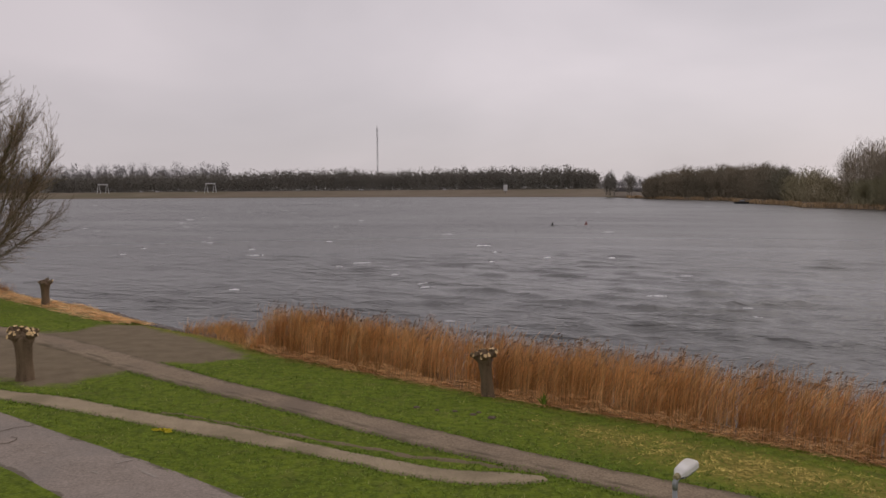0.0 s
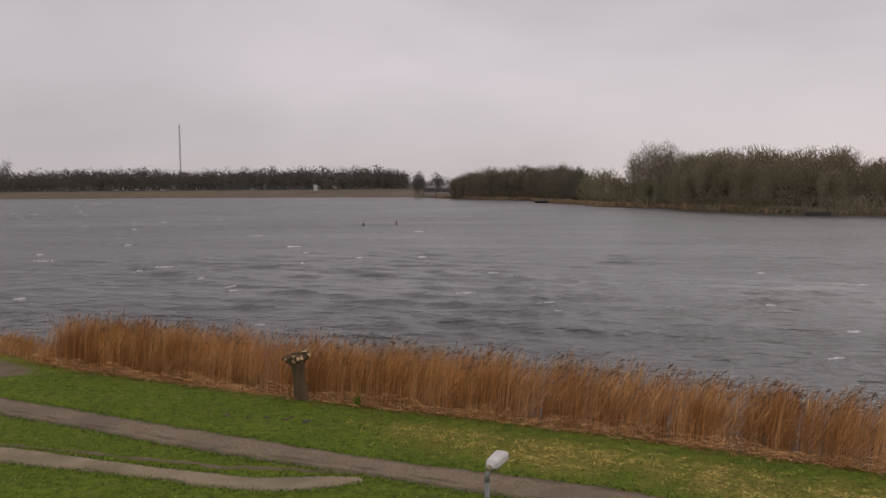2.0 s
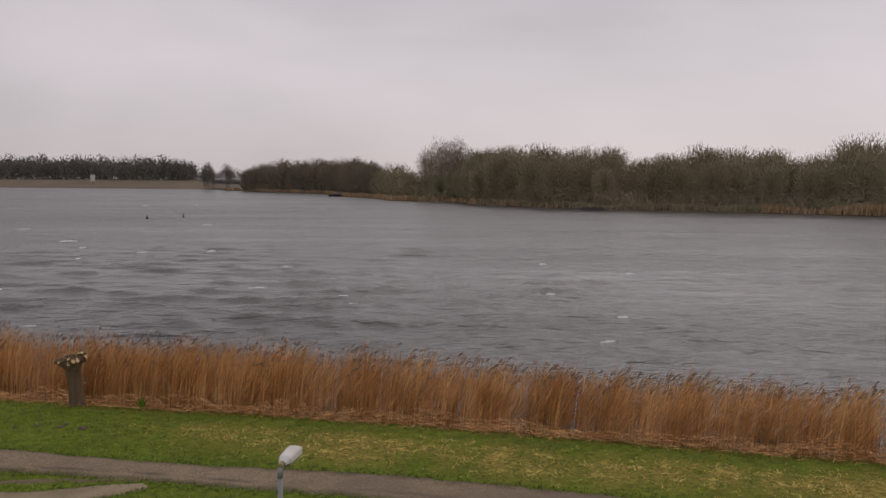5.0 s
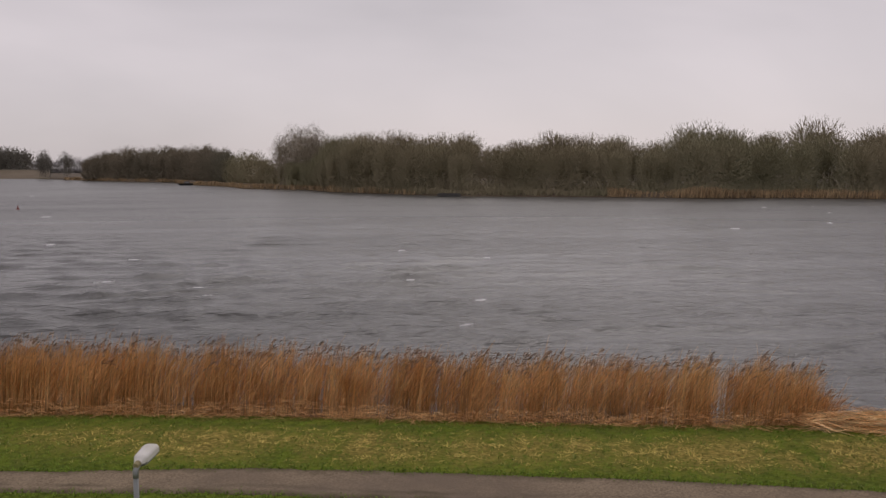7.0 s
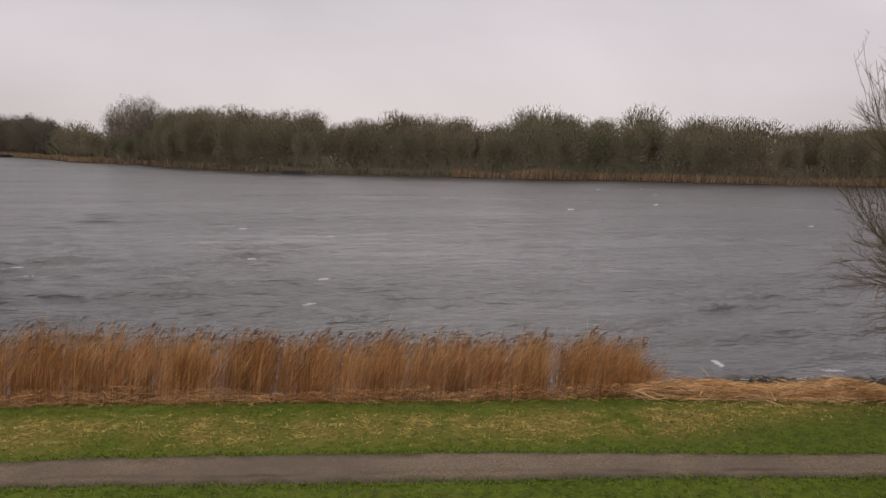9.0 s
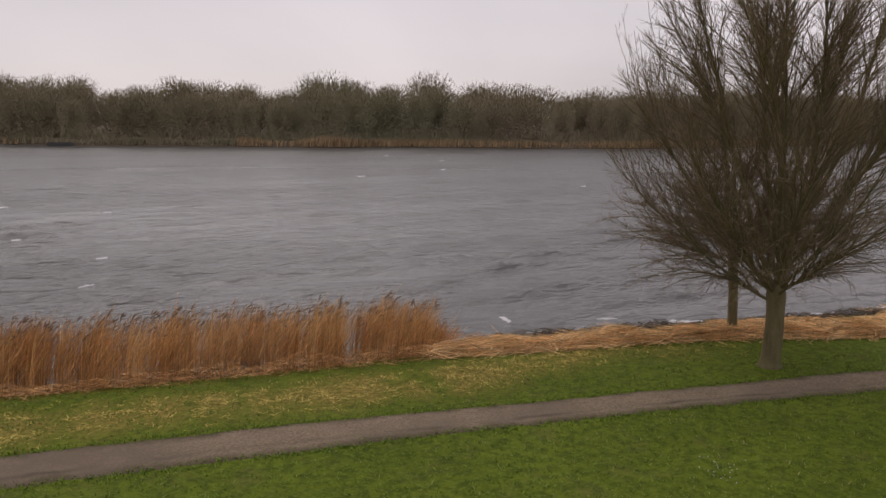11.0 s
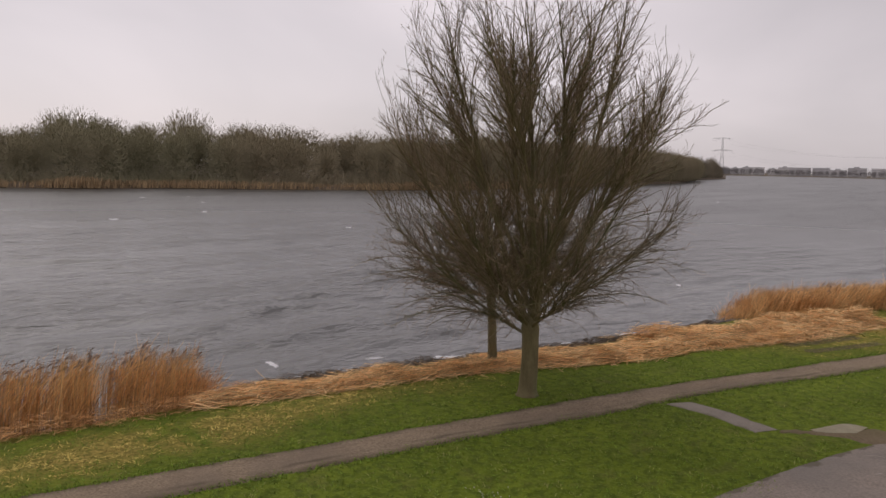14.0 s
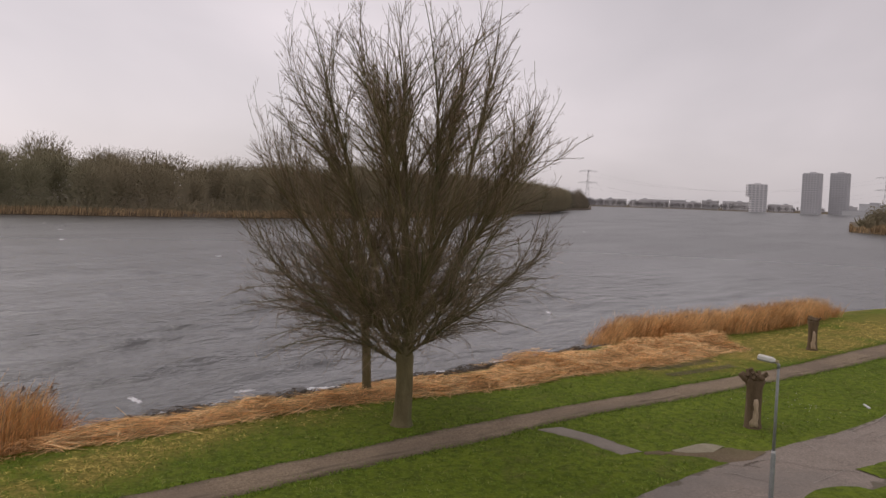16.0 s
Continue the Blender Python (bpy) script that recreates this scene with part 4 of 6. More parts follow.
# ---- trees ----
def bare_tree(name, place, seed, height, spread_r, trunk_r, fork, limbs, label, lean=(0, 0), outline=(0.55, 0.8, 0.95, 1.0, 0.97, 0.9, 0.8, 0.62, 0.42, 0.1), widest=58, droop=0.0, twig_w=0.012, clear=0.8, leader=0.9, gap=1.0, count=570, low_fill=0.5):
    """A leafless tree: a trunk, limbs that fan out from the fork up to the crown's outline, and three finer orders of branches and twigs on them."""
    rng = np.random.default_rng(seed)
    r2 = random.Random(seed)
    x0, y0 = place
    z0 = float(ground_z(np.array([x0]), np.array([y0]))[0])
    tree = thing(name, (x0, y0, z0 - 0.05), label, "tree")
    ax = np.array([lean[0], lean[1]])

    def outside(p, k=1.0):
        """How far out a point lies: past one it is outside the crown."""
        z = p[..., 2]
        off = p[..., :2] - ax * z[..., None]
        a = np.arctan2(off[..., 1], off[..., 0])
        rag = 1 + 0.06 * np.sin(a * 3 + z * 0.7 + seed) + 0.07 * np.sin(a * 8 - z * 1.9)
        r = spread_r * np.interp(z / height, [0.1, 0.16, 0.2, 0.28, 0.45, 0.63, 0.75, 0.87, 0.95, 1.0], outline) * rag * k
        return np.where((z > height) | (z < clear), 9.0, np.hypot(off[..., 0], off[..., 1]) / np.maximum(r, 0.05))

    def grow(starts, dirs, lens, steps, up, wobble, k=1.0):
        """Polylines from their starts, cut where they would leave the crown."""
        c = len(starts)
        p = np.zeros((c, steps + 1, 3))
        p[:, 0] = starts
        d = dirs.copy()
        wobble = np.broadcast_to(wobble, (c,))[:, None]
        turn = rng.normal(0, 1, d.shape) * wobble * 0.4
        for j in range(steps):
            d = unit(d + rng.normal(0, 1, d.shape) * wobble + turn + np.stack([0 * lens, 0 * lens, up * np.ones(c)], 1))
            p[:, j + 1] = p[:, j] + d * (lens / steps)[:, None]
        out = outside(p, k) > 1
        out[:, 0] = False
        first = np.where(out.any(1), np.maximum(out.argmax(1) - 1, 0) + rng.uniform(0.2, 0.9, c), steps)
        first = np.maximum(first, steps * 0.12)
        t = first[:, None] * np.linspace(0, 1, steps + 1)[None, :]
        i0 = np.minimum(t.astype(int), steps - 1)
        f = (t - i0)[..., None]
        row = np.arange(c)[:, None]
        return p[row, i0] * (1 - f) + p[row, i0 + 1] * f, lens * first / steps

    def shoots(p, lens, rad, spacing, lo, angle, spread, out_bias, up_bias):
        """Where side shoots leave a set of branches: start, way, length still to go on the parent, and its radius there."""
        c, s, _ = p.shape
        n = np.maximum(1, (lens * (1 - lo) / spacing * rng.uniform(0.7, 1.3, c)).astype(int))
        who = np.repeat(np.arange(c), n)
        t = lo + (1 - lo) * rng.uniform(0, 0.98, len(who))
        q = t * (s - 1)
        i0 = np.minimum(q.astype(int), s - 2)
        f = (q - i0)[:, None]
        st = p[who, i0] * (1 - f) + p[who, i0 + 1] * f
        way = unit(p[who, i0 + 1] - p[who, i0])
        side = unit(rng.normal(size=way.shape))
        side = unit(side - way * (side * way).sum(1, keepdims=True))
        off = st - np.concatenate([ax * st[:, 2:3], st[:, 2:3]], 1)
        side = unit(side + unit(off) * out_bias)
        a = np.radians(rng.normal(angle, spread, len(who)))[:, None]
        low = np.clip(1 - st[:, 2:3] / (height * 0.42), 0, 1)
        d = unit(way * np.cos(a) + side * np.sin(a) + np.array([0, 0, 1.0]) * (up_bias * (1 - low) - droop * low))
        r = rad[who, i0] * (1 - f[:, 0]) + rad[who, i0 + 1] * f[:, 0]
        return st, d, lens[who] * (1 - t), r

    def hang(p):
        """One low in the crown, where twigs hang and curl, nought in its upper half."""
        return np.clip(1.25 - p[:, 2] / (height * 0.42), 0, 1)

    # trunk with its flare
    bm = bmesh.new()
    zs = [-0.15, 0.0, 0.1, 0.3, fork * 0.55, fork * 0.85, fork, fork * 1.2]
    tube(bm, [(ax[0] * max(q, 0) + 0.02 * math.sin(q * 3), ax[1] * max(q, 0) + 0.02 * math.cos(q * 2), q) for q in zs], [trunk_r * q for q in (1.75, 1.5, 1.2, 1.04, 0.94, 0.97, 1.05, 0.7)], 18, rough=0.05, rng=r2)
    part("trunk", bm, M_BARK, tree, smooth=True)
    # limbs: the steepest go on from the trunk, the widest leave it lowest
    k = np.linspace(0, 1, limbs)
    inc = np.radians(3 + (widest - 3) * k**0.95 + rng.normal(0, 2.0, limbs))
    az = np.arange(limbs) * 2.399963 + rng.normal(0, 0.25, limbs) + seed
    h0 = fork * (0.90 + 0.22 * (1 - k)) + height * 0.16 * rng.uniform(0, 1, limbs) * (1 - k) * (k > 0)
    dirs = np.stack([np.sin(inc) * np.cos(az) + ax[0], np.sin(inc) * np.sin(az) + ax[1], np.cos(inc)], 1)
    st = np.stack([ax[0] * h0, ax[1] * h0, h0], 1) + np.stack([np.cos(az), np.sin(az), 0 * az], 1) * trunk_r * 0.35
    up = np.where(inc < 0.85, 0.014 + 0.024 * inc, 0.030 - droop * 0.12)
    lim, llen = grow(st, unit(dirs), np.full(limbs, height * 1.05) * rng.uniform(0.8, 1.0, limbs), 22, up, 0.04, 0.93)
    lr = trunk_r * (0.22 + 0.16 * (1 - k))[:, None] * (llen / llen.max())[:, None] ** 0.8 * (1 - np.linspace(0, 1, 23)[None, :]) ** 1.3 + 0.006
    lr[0] = trunk_r * leader * 0.72 * (1 - np.linspace(0, 1, 23)) ** 1.2 + 0.006
    for q in range(limbs):
        one = bmesh.new()
        tube(one, lim[q], lr[q], 9, cap=False, rough=0.04, rng=r2)
        part("limb", one, M_BARK, tree, smooth=True)
    # branches: each reaches from the limb that suits it best to a point of the crown, leaving it at a sharp angle
    z = fork * 0.72 + (height * 0.98 - fork * 0.72) * rng.uniform(0, 1, count * 8) ** 0.7
    a, k = rng.uniform(0, math.tau, len(z)), rng.uniform(0.03, 1, len(z)) ** 0.45
    goal = np.stack([ax[0] * z + np.cos(a) * k * spread_r * 1.1, ax[1] * z + np.sin(a) * k * spread_r * 1.1, z], 1)
    goal = goal[(outside(goal) < 0.97) & (rng.uniform(size=len(z)) < np.interp(z / height, [0.15, 0.6], [low_fill, 1.0]))][:count]
    node = lim[:, 1:].reshape(-1, 3)
    ways = unit(np.gradient(lim, axis=1))[:, 1:].reshape(-1, 3)
    nrad = lr[:, 1:].reshape(-1)
    d = goal[:, None, :] - node[None]
    dist = np.linalg.norm(d, axis=2)
    ahead = (d * ways[None]).sum(2) / np.maximum(dist, 0.01)
    cost = np.abs(dist - rng.uniform(1.4, 4.8, len(goal))[:, None]) + 2.4 * dist * np.clip(0.80 - ahead, 0, 2)
    best = cost.argmin(1)
    st, way, dist = node[best], ways[best], dist[np.arange(len(goal)), best]
    low = np.clip(1 - goal[:, 2] / (height * 0.42), 0, 1)[:, None]
    ctrl = st + way * (0.36 * dist)[:, None] + np.array([0, 0, 0.35]) * low * dist[:, None] * min(1.0, droop * 2)
    t = np.linspace(0, 1, 11)[None, :, None]
    bra = st[:, None] * (1 - t) ** 2 + 2 * ctrl[:, None] * t * (1 - t) + goal[:, None] * t * t
    bra[:, 1:] += np.cumsum(rng.normal(0, 0.02, (len(goal), 10, 3)), axis=1) * dist[:, None, None] ** 0.5
    blen, br = dist * 1.05, nrad[best]
    r0 = np.minimum(br * 0.7, 0.006 + 0.0062 * blen)
    brad = r0[:, None] * (1 - 0.8 * np.linspace(0, 1, 11)[None, :]) + 0.002
    rb = Ribbons()
    rb.add_tubes(bra, brad, 5)
    branchwork = tagged(rb.made("branchwork", [M_BARK]), "bare ascending side branches", kind="stuff")
    branchwork.parent = tree
    # branchlets and twigs
    rb = Ribbons()
    cs, cd, cl, cr = shoots(bra, blen, brad, 0.29 * gap, 0.12, 33, 12, 0.35, 0.12)
    sm, slen = grow(cs, cd, np.clip(cl * rng.uniform(0.4, 0.9, len(cl)), 0.45, 1.6), 6, 0.05 - droop * 0.14 * hang(cs), 0.07 + 0.13 * hang(cs), 1.04)
    srad = np.minimum(cr * 0.75, 0.0045 + 0.0035 * slen)[:, None] * (1 - 0.55 * np.linspace(0, 1, 7)[None, :])
    rb.add_tubes(sm, np.maximum(srad, twig_w * 0.30), 3)
    ts, td, tl, tr = shoots(sm, slen, srad, 0.17 * gap, 0.10, 36, 14, 0.2, 0.10)
    tw, tlen = grow(ts, td, np.clip(tl * rng.uniform(0.4, 1.0, len(tl)), 0.2, 0.7), 3, 0.06 - droop * 0.18 * hang(ts), 0.09 + 0.18 * hang(ts), 1.09)
    rb.add(tw, np.repeat(np.array([[1.0, 0.9, 0.75, 0.45]]), len(tw), 0) * twig_w * 0.85, across_of(unit(tw[:, -1] - tw[:, 0]), rng))
    crown = tagged(rb.made("crown", [M_TWIG]), "fine brown leafless twigs", kind="stuff")
    crown.parent = tree
    return tree


bare_tree("bare_tree", (27.2, 3.0), 5, 15.2, 5.6, 0.29, 2.3, 26, "tall leafless broad tree with a stout trunk and dense ascending branches", outline=(0.3, 0.78, 0.93, 1.0, 1.0, 0.97, 0.86, 0.64, 0.42, 0.1), widest=64, droop=0.22)
bare_tree("bare_tree", (31.1, 4.8), 9, 9.6, 5.0, 0.17, 2.9, 11, "slimmer leafless tree on the straw at the water's edge", lean=(-0.02, 0.05), outline=(0.5, 0.8, 0.92, 1.0, 0.98, 0.8, 0.62, 0.42, 0.25, 0.05), widest=74, droop=0.6, count=215, low_fill=1.6)
bare_tree("bare_tree", (-34.7, 61.6), 14, 17.4, 6.7, 0.34, 1.6, 20, "leafless waterside tree with a dark spreading crown", lean=(0.05, 0.02), twig_w=0.022, gap=1.25, droop=0.1, count=620)


def pollard(place, seed, height, radius, crown, stubs, label, pale=0.6, lean=(0.0, 0.0), limb=False, peel=False):
    """A pollarded willow: a short ribbed trunk, a knobbly head and sawn-off stubs with pale cut faces."""
    r = random.Random(seed)
    x0, y0 = place
    z0 = float(ground_z(np.array([x0]), np.array([y0]))[0])
    tree = thing("pollard_willow", (x0, y0, z0 - 0.04), label, "tree", "pollarded willows")
    head = height * 0.84
    bm = bmesh.new()
    zs = [-0.1, 0.0, 0.1, 0.35, head * 0.5, head * 0.8, head * 0.93, head]
    tube(bm, [(lean[0] * max(z, 0), lean[1] * max(z, 0), z) for z in zs], [radius * k for k in (1.35, 1.2, 1.06, 0.97, 0.9, 0.95, 1.15, 1.05)], 16, rough=0.06, rng=r)
    for v in bm.verts:
        a = math.atan2(v.co.y, v.co.x)
        v.co.xy *= 1 + 0.06 * math.sin(a * 5 + seed) + 0.04 * math.sin(a * 9 + v.co.z * 2)
    part("trunk", bm, M_POLLARD, tree, smooth=True)
    hc = Vector((lean[0] * head, lean[1] * head, head - 0.02))
    # the head: knuckles swollen by years of cutting, a low one in the middle and others round it
    knots = [(hc - Vector((0, 0, crown * 0.1)), crown * 0.78)]
    for i in range(5):
        a = i * math.tau / 5 + r.uniform(-0.4, 0.4) + seed
        knots.append((hc + Vector((math.cos(a) * crown * 0.62, math.sin(a) * crown * 0.62, crown * r.uniform(-0.05, 0.35))), crown * r.uniform(0.36, 0.52)))
    for kc, kr in knots:
        bm = bmesh.new()
        bmesh.ops.create_icosphere(bm, subdivisions=3, radius=1.0)
        for v in bm.verts:
            q = 0.8 + 0.45 * abs(noise.noise(v.co * 2.2 + kc * 3)) + 0.16 * noise.noise(v.co * 6 + kc)
            v.co = kc + Vector((v.co.x * kr * q, v.co.y * kr * q, v.co.z * kr * 0.75 * q))
        part("knuckle", bm, M_POLLARD, tree, "knobbly pollard head", smooth=True)
    for i in range(stubs):
        kc, kr = knots[i % 6]
        a = i * 2.399963 + r.uniform(-0.4, 0.4)
        up = r.uniform(0.15, 1.0)
        flat = math.sqrt(1 - min(0.98, up * up))
        d = (Vector((math.cos(a) * flat, math.sin(a) * flat, up * 0.8 + 0.1)) + (kc - hc) * (0.8 / crown)).normalized()
        b = kc + Vector((d.x * kr * 0.8, d.y * kr * 0.8, d.z * kr * 0.6))
        ln = max(0.09, (height - head) * r.uniform(0.25, 0.6))
        rr = crown * r.uniform(0.11, 0.21)
        bm = bmesh.new()
        tube(bm, [b - d * 0.06, b + d * ln * 0.5, b + d * ln], [rr * 1.35, rr, rr * 0.95], 8, rough=0.12, rng=r, cap_mat=1 if r.random() < pale else 0)
        part("stub", bm, [M_POLLARD, M_CUT], tree)
    if peel:
        bm = bmesh.new()
        grid = []
        face = math.atan2(-y0, -x0)
        for i in range(7):
            zz = 0.12 + 0.95 * i / 6
            wl, wr = [(r.uniform(0.3, 0.75)) * (1 - 0.11 * i) for _ in range(2)]
            grid.append([bm.verts.new(((radius * 1.07) * math.cos(face + 0.25 - wl + (wl + wr) * j / 4), (radius * 1.07) * math.sin(face + 0.25 - wl + (wl + wr) * j / 4), zz + r.uniform(-0.04, 0.04))) for j in range(5)])
        for p_, q_ in zip(grid, grid[1:]):
            for j in range(4):
                bm.faces.new((p_[j], p_[j + 1], q_[j + 1], q_[j]))
        bmesh.ops.recalc_face_normals(bm, faces=bm.faces[:])
        bmesh.ops.solidify(bm, geom=bm.faces[:], thickness=0.03)
        part("peeled_wood", bm, M_PEEL, tree, "bare pale wood where the bark has peeled", smooth=True)
    if limb:
        bm = bmesh.new()
        b = Vector((lean[0] * head, lean[1] * head, head * 0.86))
        d = Vector((0.05, 0.75, 0.5)).normalized()
        tube(bm, [b, b + d * radius * 1.6, b + d * radius * 2.2 + Vector((0, 0, 0.06))], [radius * 0.5, radius * 0.38, radius * 0.36], 8, rough=0.1, rng=r)
        part("limb_stub", bm, M_POLLARD, tree, smooth=True)
    return tree


pollard((1.68, 30.4), 31, 1.78, 0.24, 0.42, 40, "pollarded willow with pale fresh cuts in front of the reeds", 0.9, lean=(-0.09, 0.0))
pollard((-16.77, 33.1), 32, 2.15, 0.34, 0.48, 54, "stout pollarded willow with orange-tan fresh cuts on bare earth", 0.95)
pollard((-26.4, 55.2), 33, 1.8, 0.27, 0.44, 16, "dark pollarded willow on the beach", 0.1)
pollard((29.2, -8.8), 34, 2.06, 0.27, 0.36, 20, "pollarded willow with peeling bark on the lawn", 0.35, limb=True, peel=True)
pollard((46.0, -16.8), 35, 1.95, 0.25, 0.30, 14, "pollarded willow with a peeled foot between path and reeds", 0.15, peel=True)


# ---- street lamps ----
def street_lamp(place, turn, label, height=3.85):
    x, y = place
    lamp = thing("street_lamp", (x, y, 0.0), label, "lamp", "street lamps")
    lamp.rotation_euler = (0, 0, radians(turn))
    bm = bmesh.new()
    tube(bm, [(0, 0, -0.1), (0, 0, 0.9), (0, 0, 1.76), (0, 0, 1.8)], [0.06, 0.058, 0.056, 0.042], 16)
    part("base_tube", bm, M_GALV, lamp, smooth=True)
    bm = bmesh.new()
    tube(bm, [(0, 0, 1.74), (0, 0, 1.84)], [0.045, 0.045], 16)
    part("collar", bm, M_WHITEPAINT, lamp, "pale joint collar")
    bm = bmesh.new()
    tube(bm, [(0, 0, 1.76), (0, 0, 2.8), (0, 0, height)], [0.038, 0.035, 0.031], 14)
    part("pole", bm, M_GALV, lamp, smooth=True)
    bm = bmesh.new()
    tube(bm, [(0, 0, height - 0.06), (0, 0, height + 0.02), (0.03, 0, height + 0.06), (0.12, 0, height + 0.085)], [0.036, 0.036, 0.034, 0.034], 12)
    part("bracket", bm, M_GALV, lamp, smooth=True)
    # the housing: a shallow rounded hood, wider in the middle
    bm = bmesh.new()
    outline = [(0.07, 0.05, 0.04), (0.12, 0.075, 0.075), (0.15, 0.09, 0.085), (0.40, 0.105, 0.09), (0.45, 0.10, 0.085), (0.47, 0.08, 0.06)]
    rings = []
    for ax, w, hh in outline:
        zc = height + 0.075 + ax * 0.12
        rings.append([bm.verts.new((ax, w * math.copysign(abs(math.cos(math.pi * k / 8)) ** 0.5, math.cos(math.pi * k / 8)), zc + hh * math.sin(math.pi * k / 8) ** 0.5)) for k in range(9)])
    for p_, q_ in zip(rings, rings[1:]):
        for k in range(8):
            bm.faces.new((p_[k], p_[k + 1], q_[k + 1], q_[k]))
    bm.faces.new(rings[0])
    bm.faces.new(rings[-1][::-1])
    part("housing", bm, M_HEAD, lamp, "weathered off-white housing")
    bm = bmesh.new()
    rings = []
    for ax, w, hh in outline[1:]:
        zc = height + 0.07 + ax * 0.12
        rings.append([bm.verts.new((ax, w * 0.93 * math.cos(math.pi * k / 8), zc - hh * 0.55 * math.sin(math.pi * k / 8) ** 0.7)) for k in range(9)])
    for p_, q_ in zip(rings, rings[1:]):
        for k in range(8):
            bm.faces.new((p_[k + 1], p_[k], q_[k], q_[k + 1]))
    bm.faces.new(rings[0][::-1])
    bm.faces.new(rings[-1])
    part("cover", bm, M_LENS, lamp, "clouded lamp cover", smooth=True)
    bm = bmesh.new()
    tube(bm, [(0.0, 0, height + 0.085), (0.075, 0, height + 0.095)], [0.036, 0.042], 12)
    part("end_cap", bm, M_MOSS, lamp, "mossy end cap")
    return lamp


street_lamp((2.89, 10.05), 48, "grey street lamp post with an off-white oblong head")
street_lamp((20.1, -6.53), 60, "grey street lamp post with an off-white oblong head beside the paving")


# ---- woods across the water ----
def woods(name, edge, skyline, back, gap, rows, mat, label, seed, twigs=70, width=0.22, shrubs=True, spread_k=0.36, ground=0.8, low=0.0, mass=True, thick=4.8, boxy=2.6):
    """Leafless woodland: many small bare trees behind a shoreline, tall as the skyline (bearing, height) says."""
    rng = np.random.default_rng(seed)
    line = np.array([polar(a, d)[:2] for a, d in edge])
    total = length_of(line)
    sk = sorted(skyline)
    rb = Ribbons()
    for r in range(rows):
        s = np.arange(gap * rng.uniform(0.2, 0.8), total, gap)
        s = np.clip(s + rng.normal(0, gap * 0.35, len(s)), 0, total - 0.01)
        q, way = along(line, s)
        away = unit(q)
        p = q + away * (back + r * gap * 0.8 + rng.uniform(0, gap * 0.8, len(q)))[:, None]
        az = np.degrees(np.arctan2(-q[:, 0], q[:, 1]))
        h = np.interp(az, [a for a, _ in sk], [v for _, v in sk])
        h = h * rng.uniform(0.78, 1.02, len(h)) * (0.78 + 0.22 * (r / max(1, rows - 1)) ** 0.7)
        c = len(p)
        base = np.stack([p[:, 0], p[:, 1], np.full(c, ground)], 1)
        top = base + np.stack([rng.normal(0, 0.6, c), rng.normal(0, 0.6, c), h * 0.75], 1)
        mid = (base + top) / 2 + rng.normal(0, 0.4, (c, 3))
        side = np.stack([-away[:, 1], away[:, 0], 0 * h], 1)
        rb.add(np.stack([base, mid, top], 1), np.stack([h * 0.022, h * 0.016, h * 0.004], 1), side)
        crown_r, crown_h = h * spread_k * rng.uniform(0.75, 1.25, c), h * (1 - low) * 0.5
        mid = np.stack([p[:, 0], p[:, 1], ground + h * (1 + low) * 0.5], 1)
        size = np.stack([crown_r, crown_r, crown_h], 1)
        root = np.stack([p[:, 0], p[:, 1], ground + h * 0.12], 1)
        for j in range(twigs):
            u = unit(rng.normal(size=(c, 3)) + np.array([0, 0, 0.25]))
            u = u / (np.abs(u) ** boxy).sum(1, keepdims=True) ** (1 / boxy)
            k = rng.uniform(0, 1, c) ** 0.42
            st = mid + u * size * (k * (1 + 0.10 * np.sin(5 * u[:, 0] + 3 * u[:, 2] + seed + np.arange(c))))[:, None]
            # twigs fan up and out from the stem; knots of them thicken within, the ends are fine
            d = unit(unit(st - root) + u * 0.5 + rng.normal(0, 0.30, (c, 3)))
            v = unit(np.stack([away[:, 0], away[:, 1], 0 * h - 0.3], 1))
            e = st + d * (h * 0.06 * rng.uniform(0.4, 1.2, c))[:, None]
            w = width * rng.uniform(0.6, 1.4, c) * (0.48 + 1.55 * (thick if mass else 0.35 * thick) * (1 - k))
            rb.add(np.stack([st, e], 1), np.stack([w, w * 0.35], 1), unit(np.cross(v, d)))
    if shrubs:
        s = rng.uniform(0, total, int(total * 26))
        q, way = along(line, s)
        p = q + unit(q) * (back - 1.5 + rng.uniform(0, rows * gap * 0.5, len(q)))[:, None]
        c = len(p)
        b = np.stack([p[:, 0], p[:, 1], np.full(c, ground - 0.3)], 1)
        a = rng.uniform(0, math.tau, c)
        hh = rng.uniform(1.0, 6.0, c) * rng.uniform(0.4, 1.0, c)
        e = b + np.stack([np.cos(a) * hh * 0.8, np.sin(a) * hh * 0.8, hh], 1)
        m = (b + e) / 2 + rng.normal(0, 0.5, (c, 3))
        rb.add(np.stack([b, m, e], 1), np.stack([np.full(c, width), np.full(c, width * 3.0), np.full(c, width * 0.5)], 1), unit(np.cross(unit(e - b), np.stack([unit(q)[:, 0], unit(q)[:, 1], 0 * a - 0.3], 1))))
    return tagged(rb.made(name, [mat]), label, "woodland", kind="stuff")


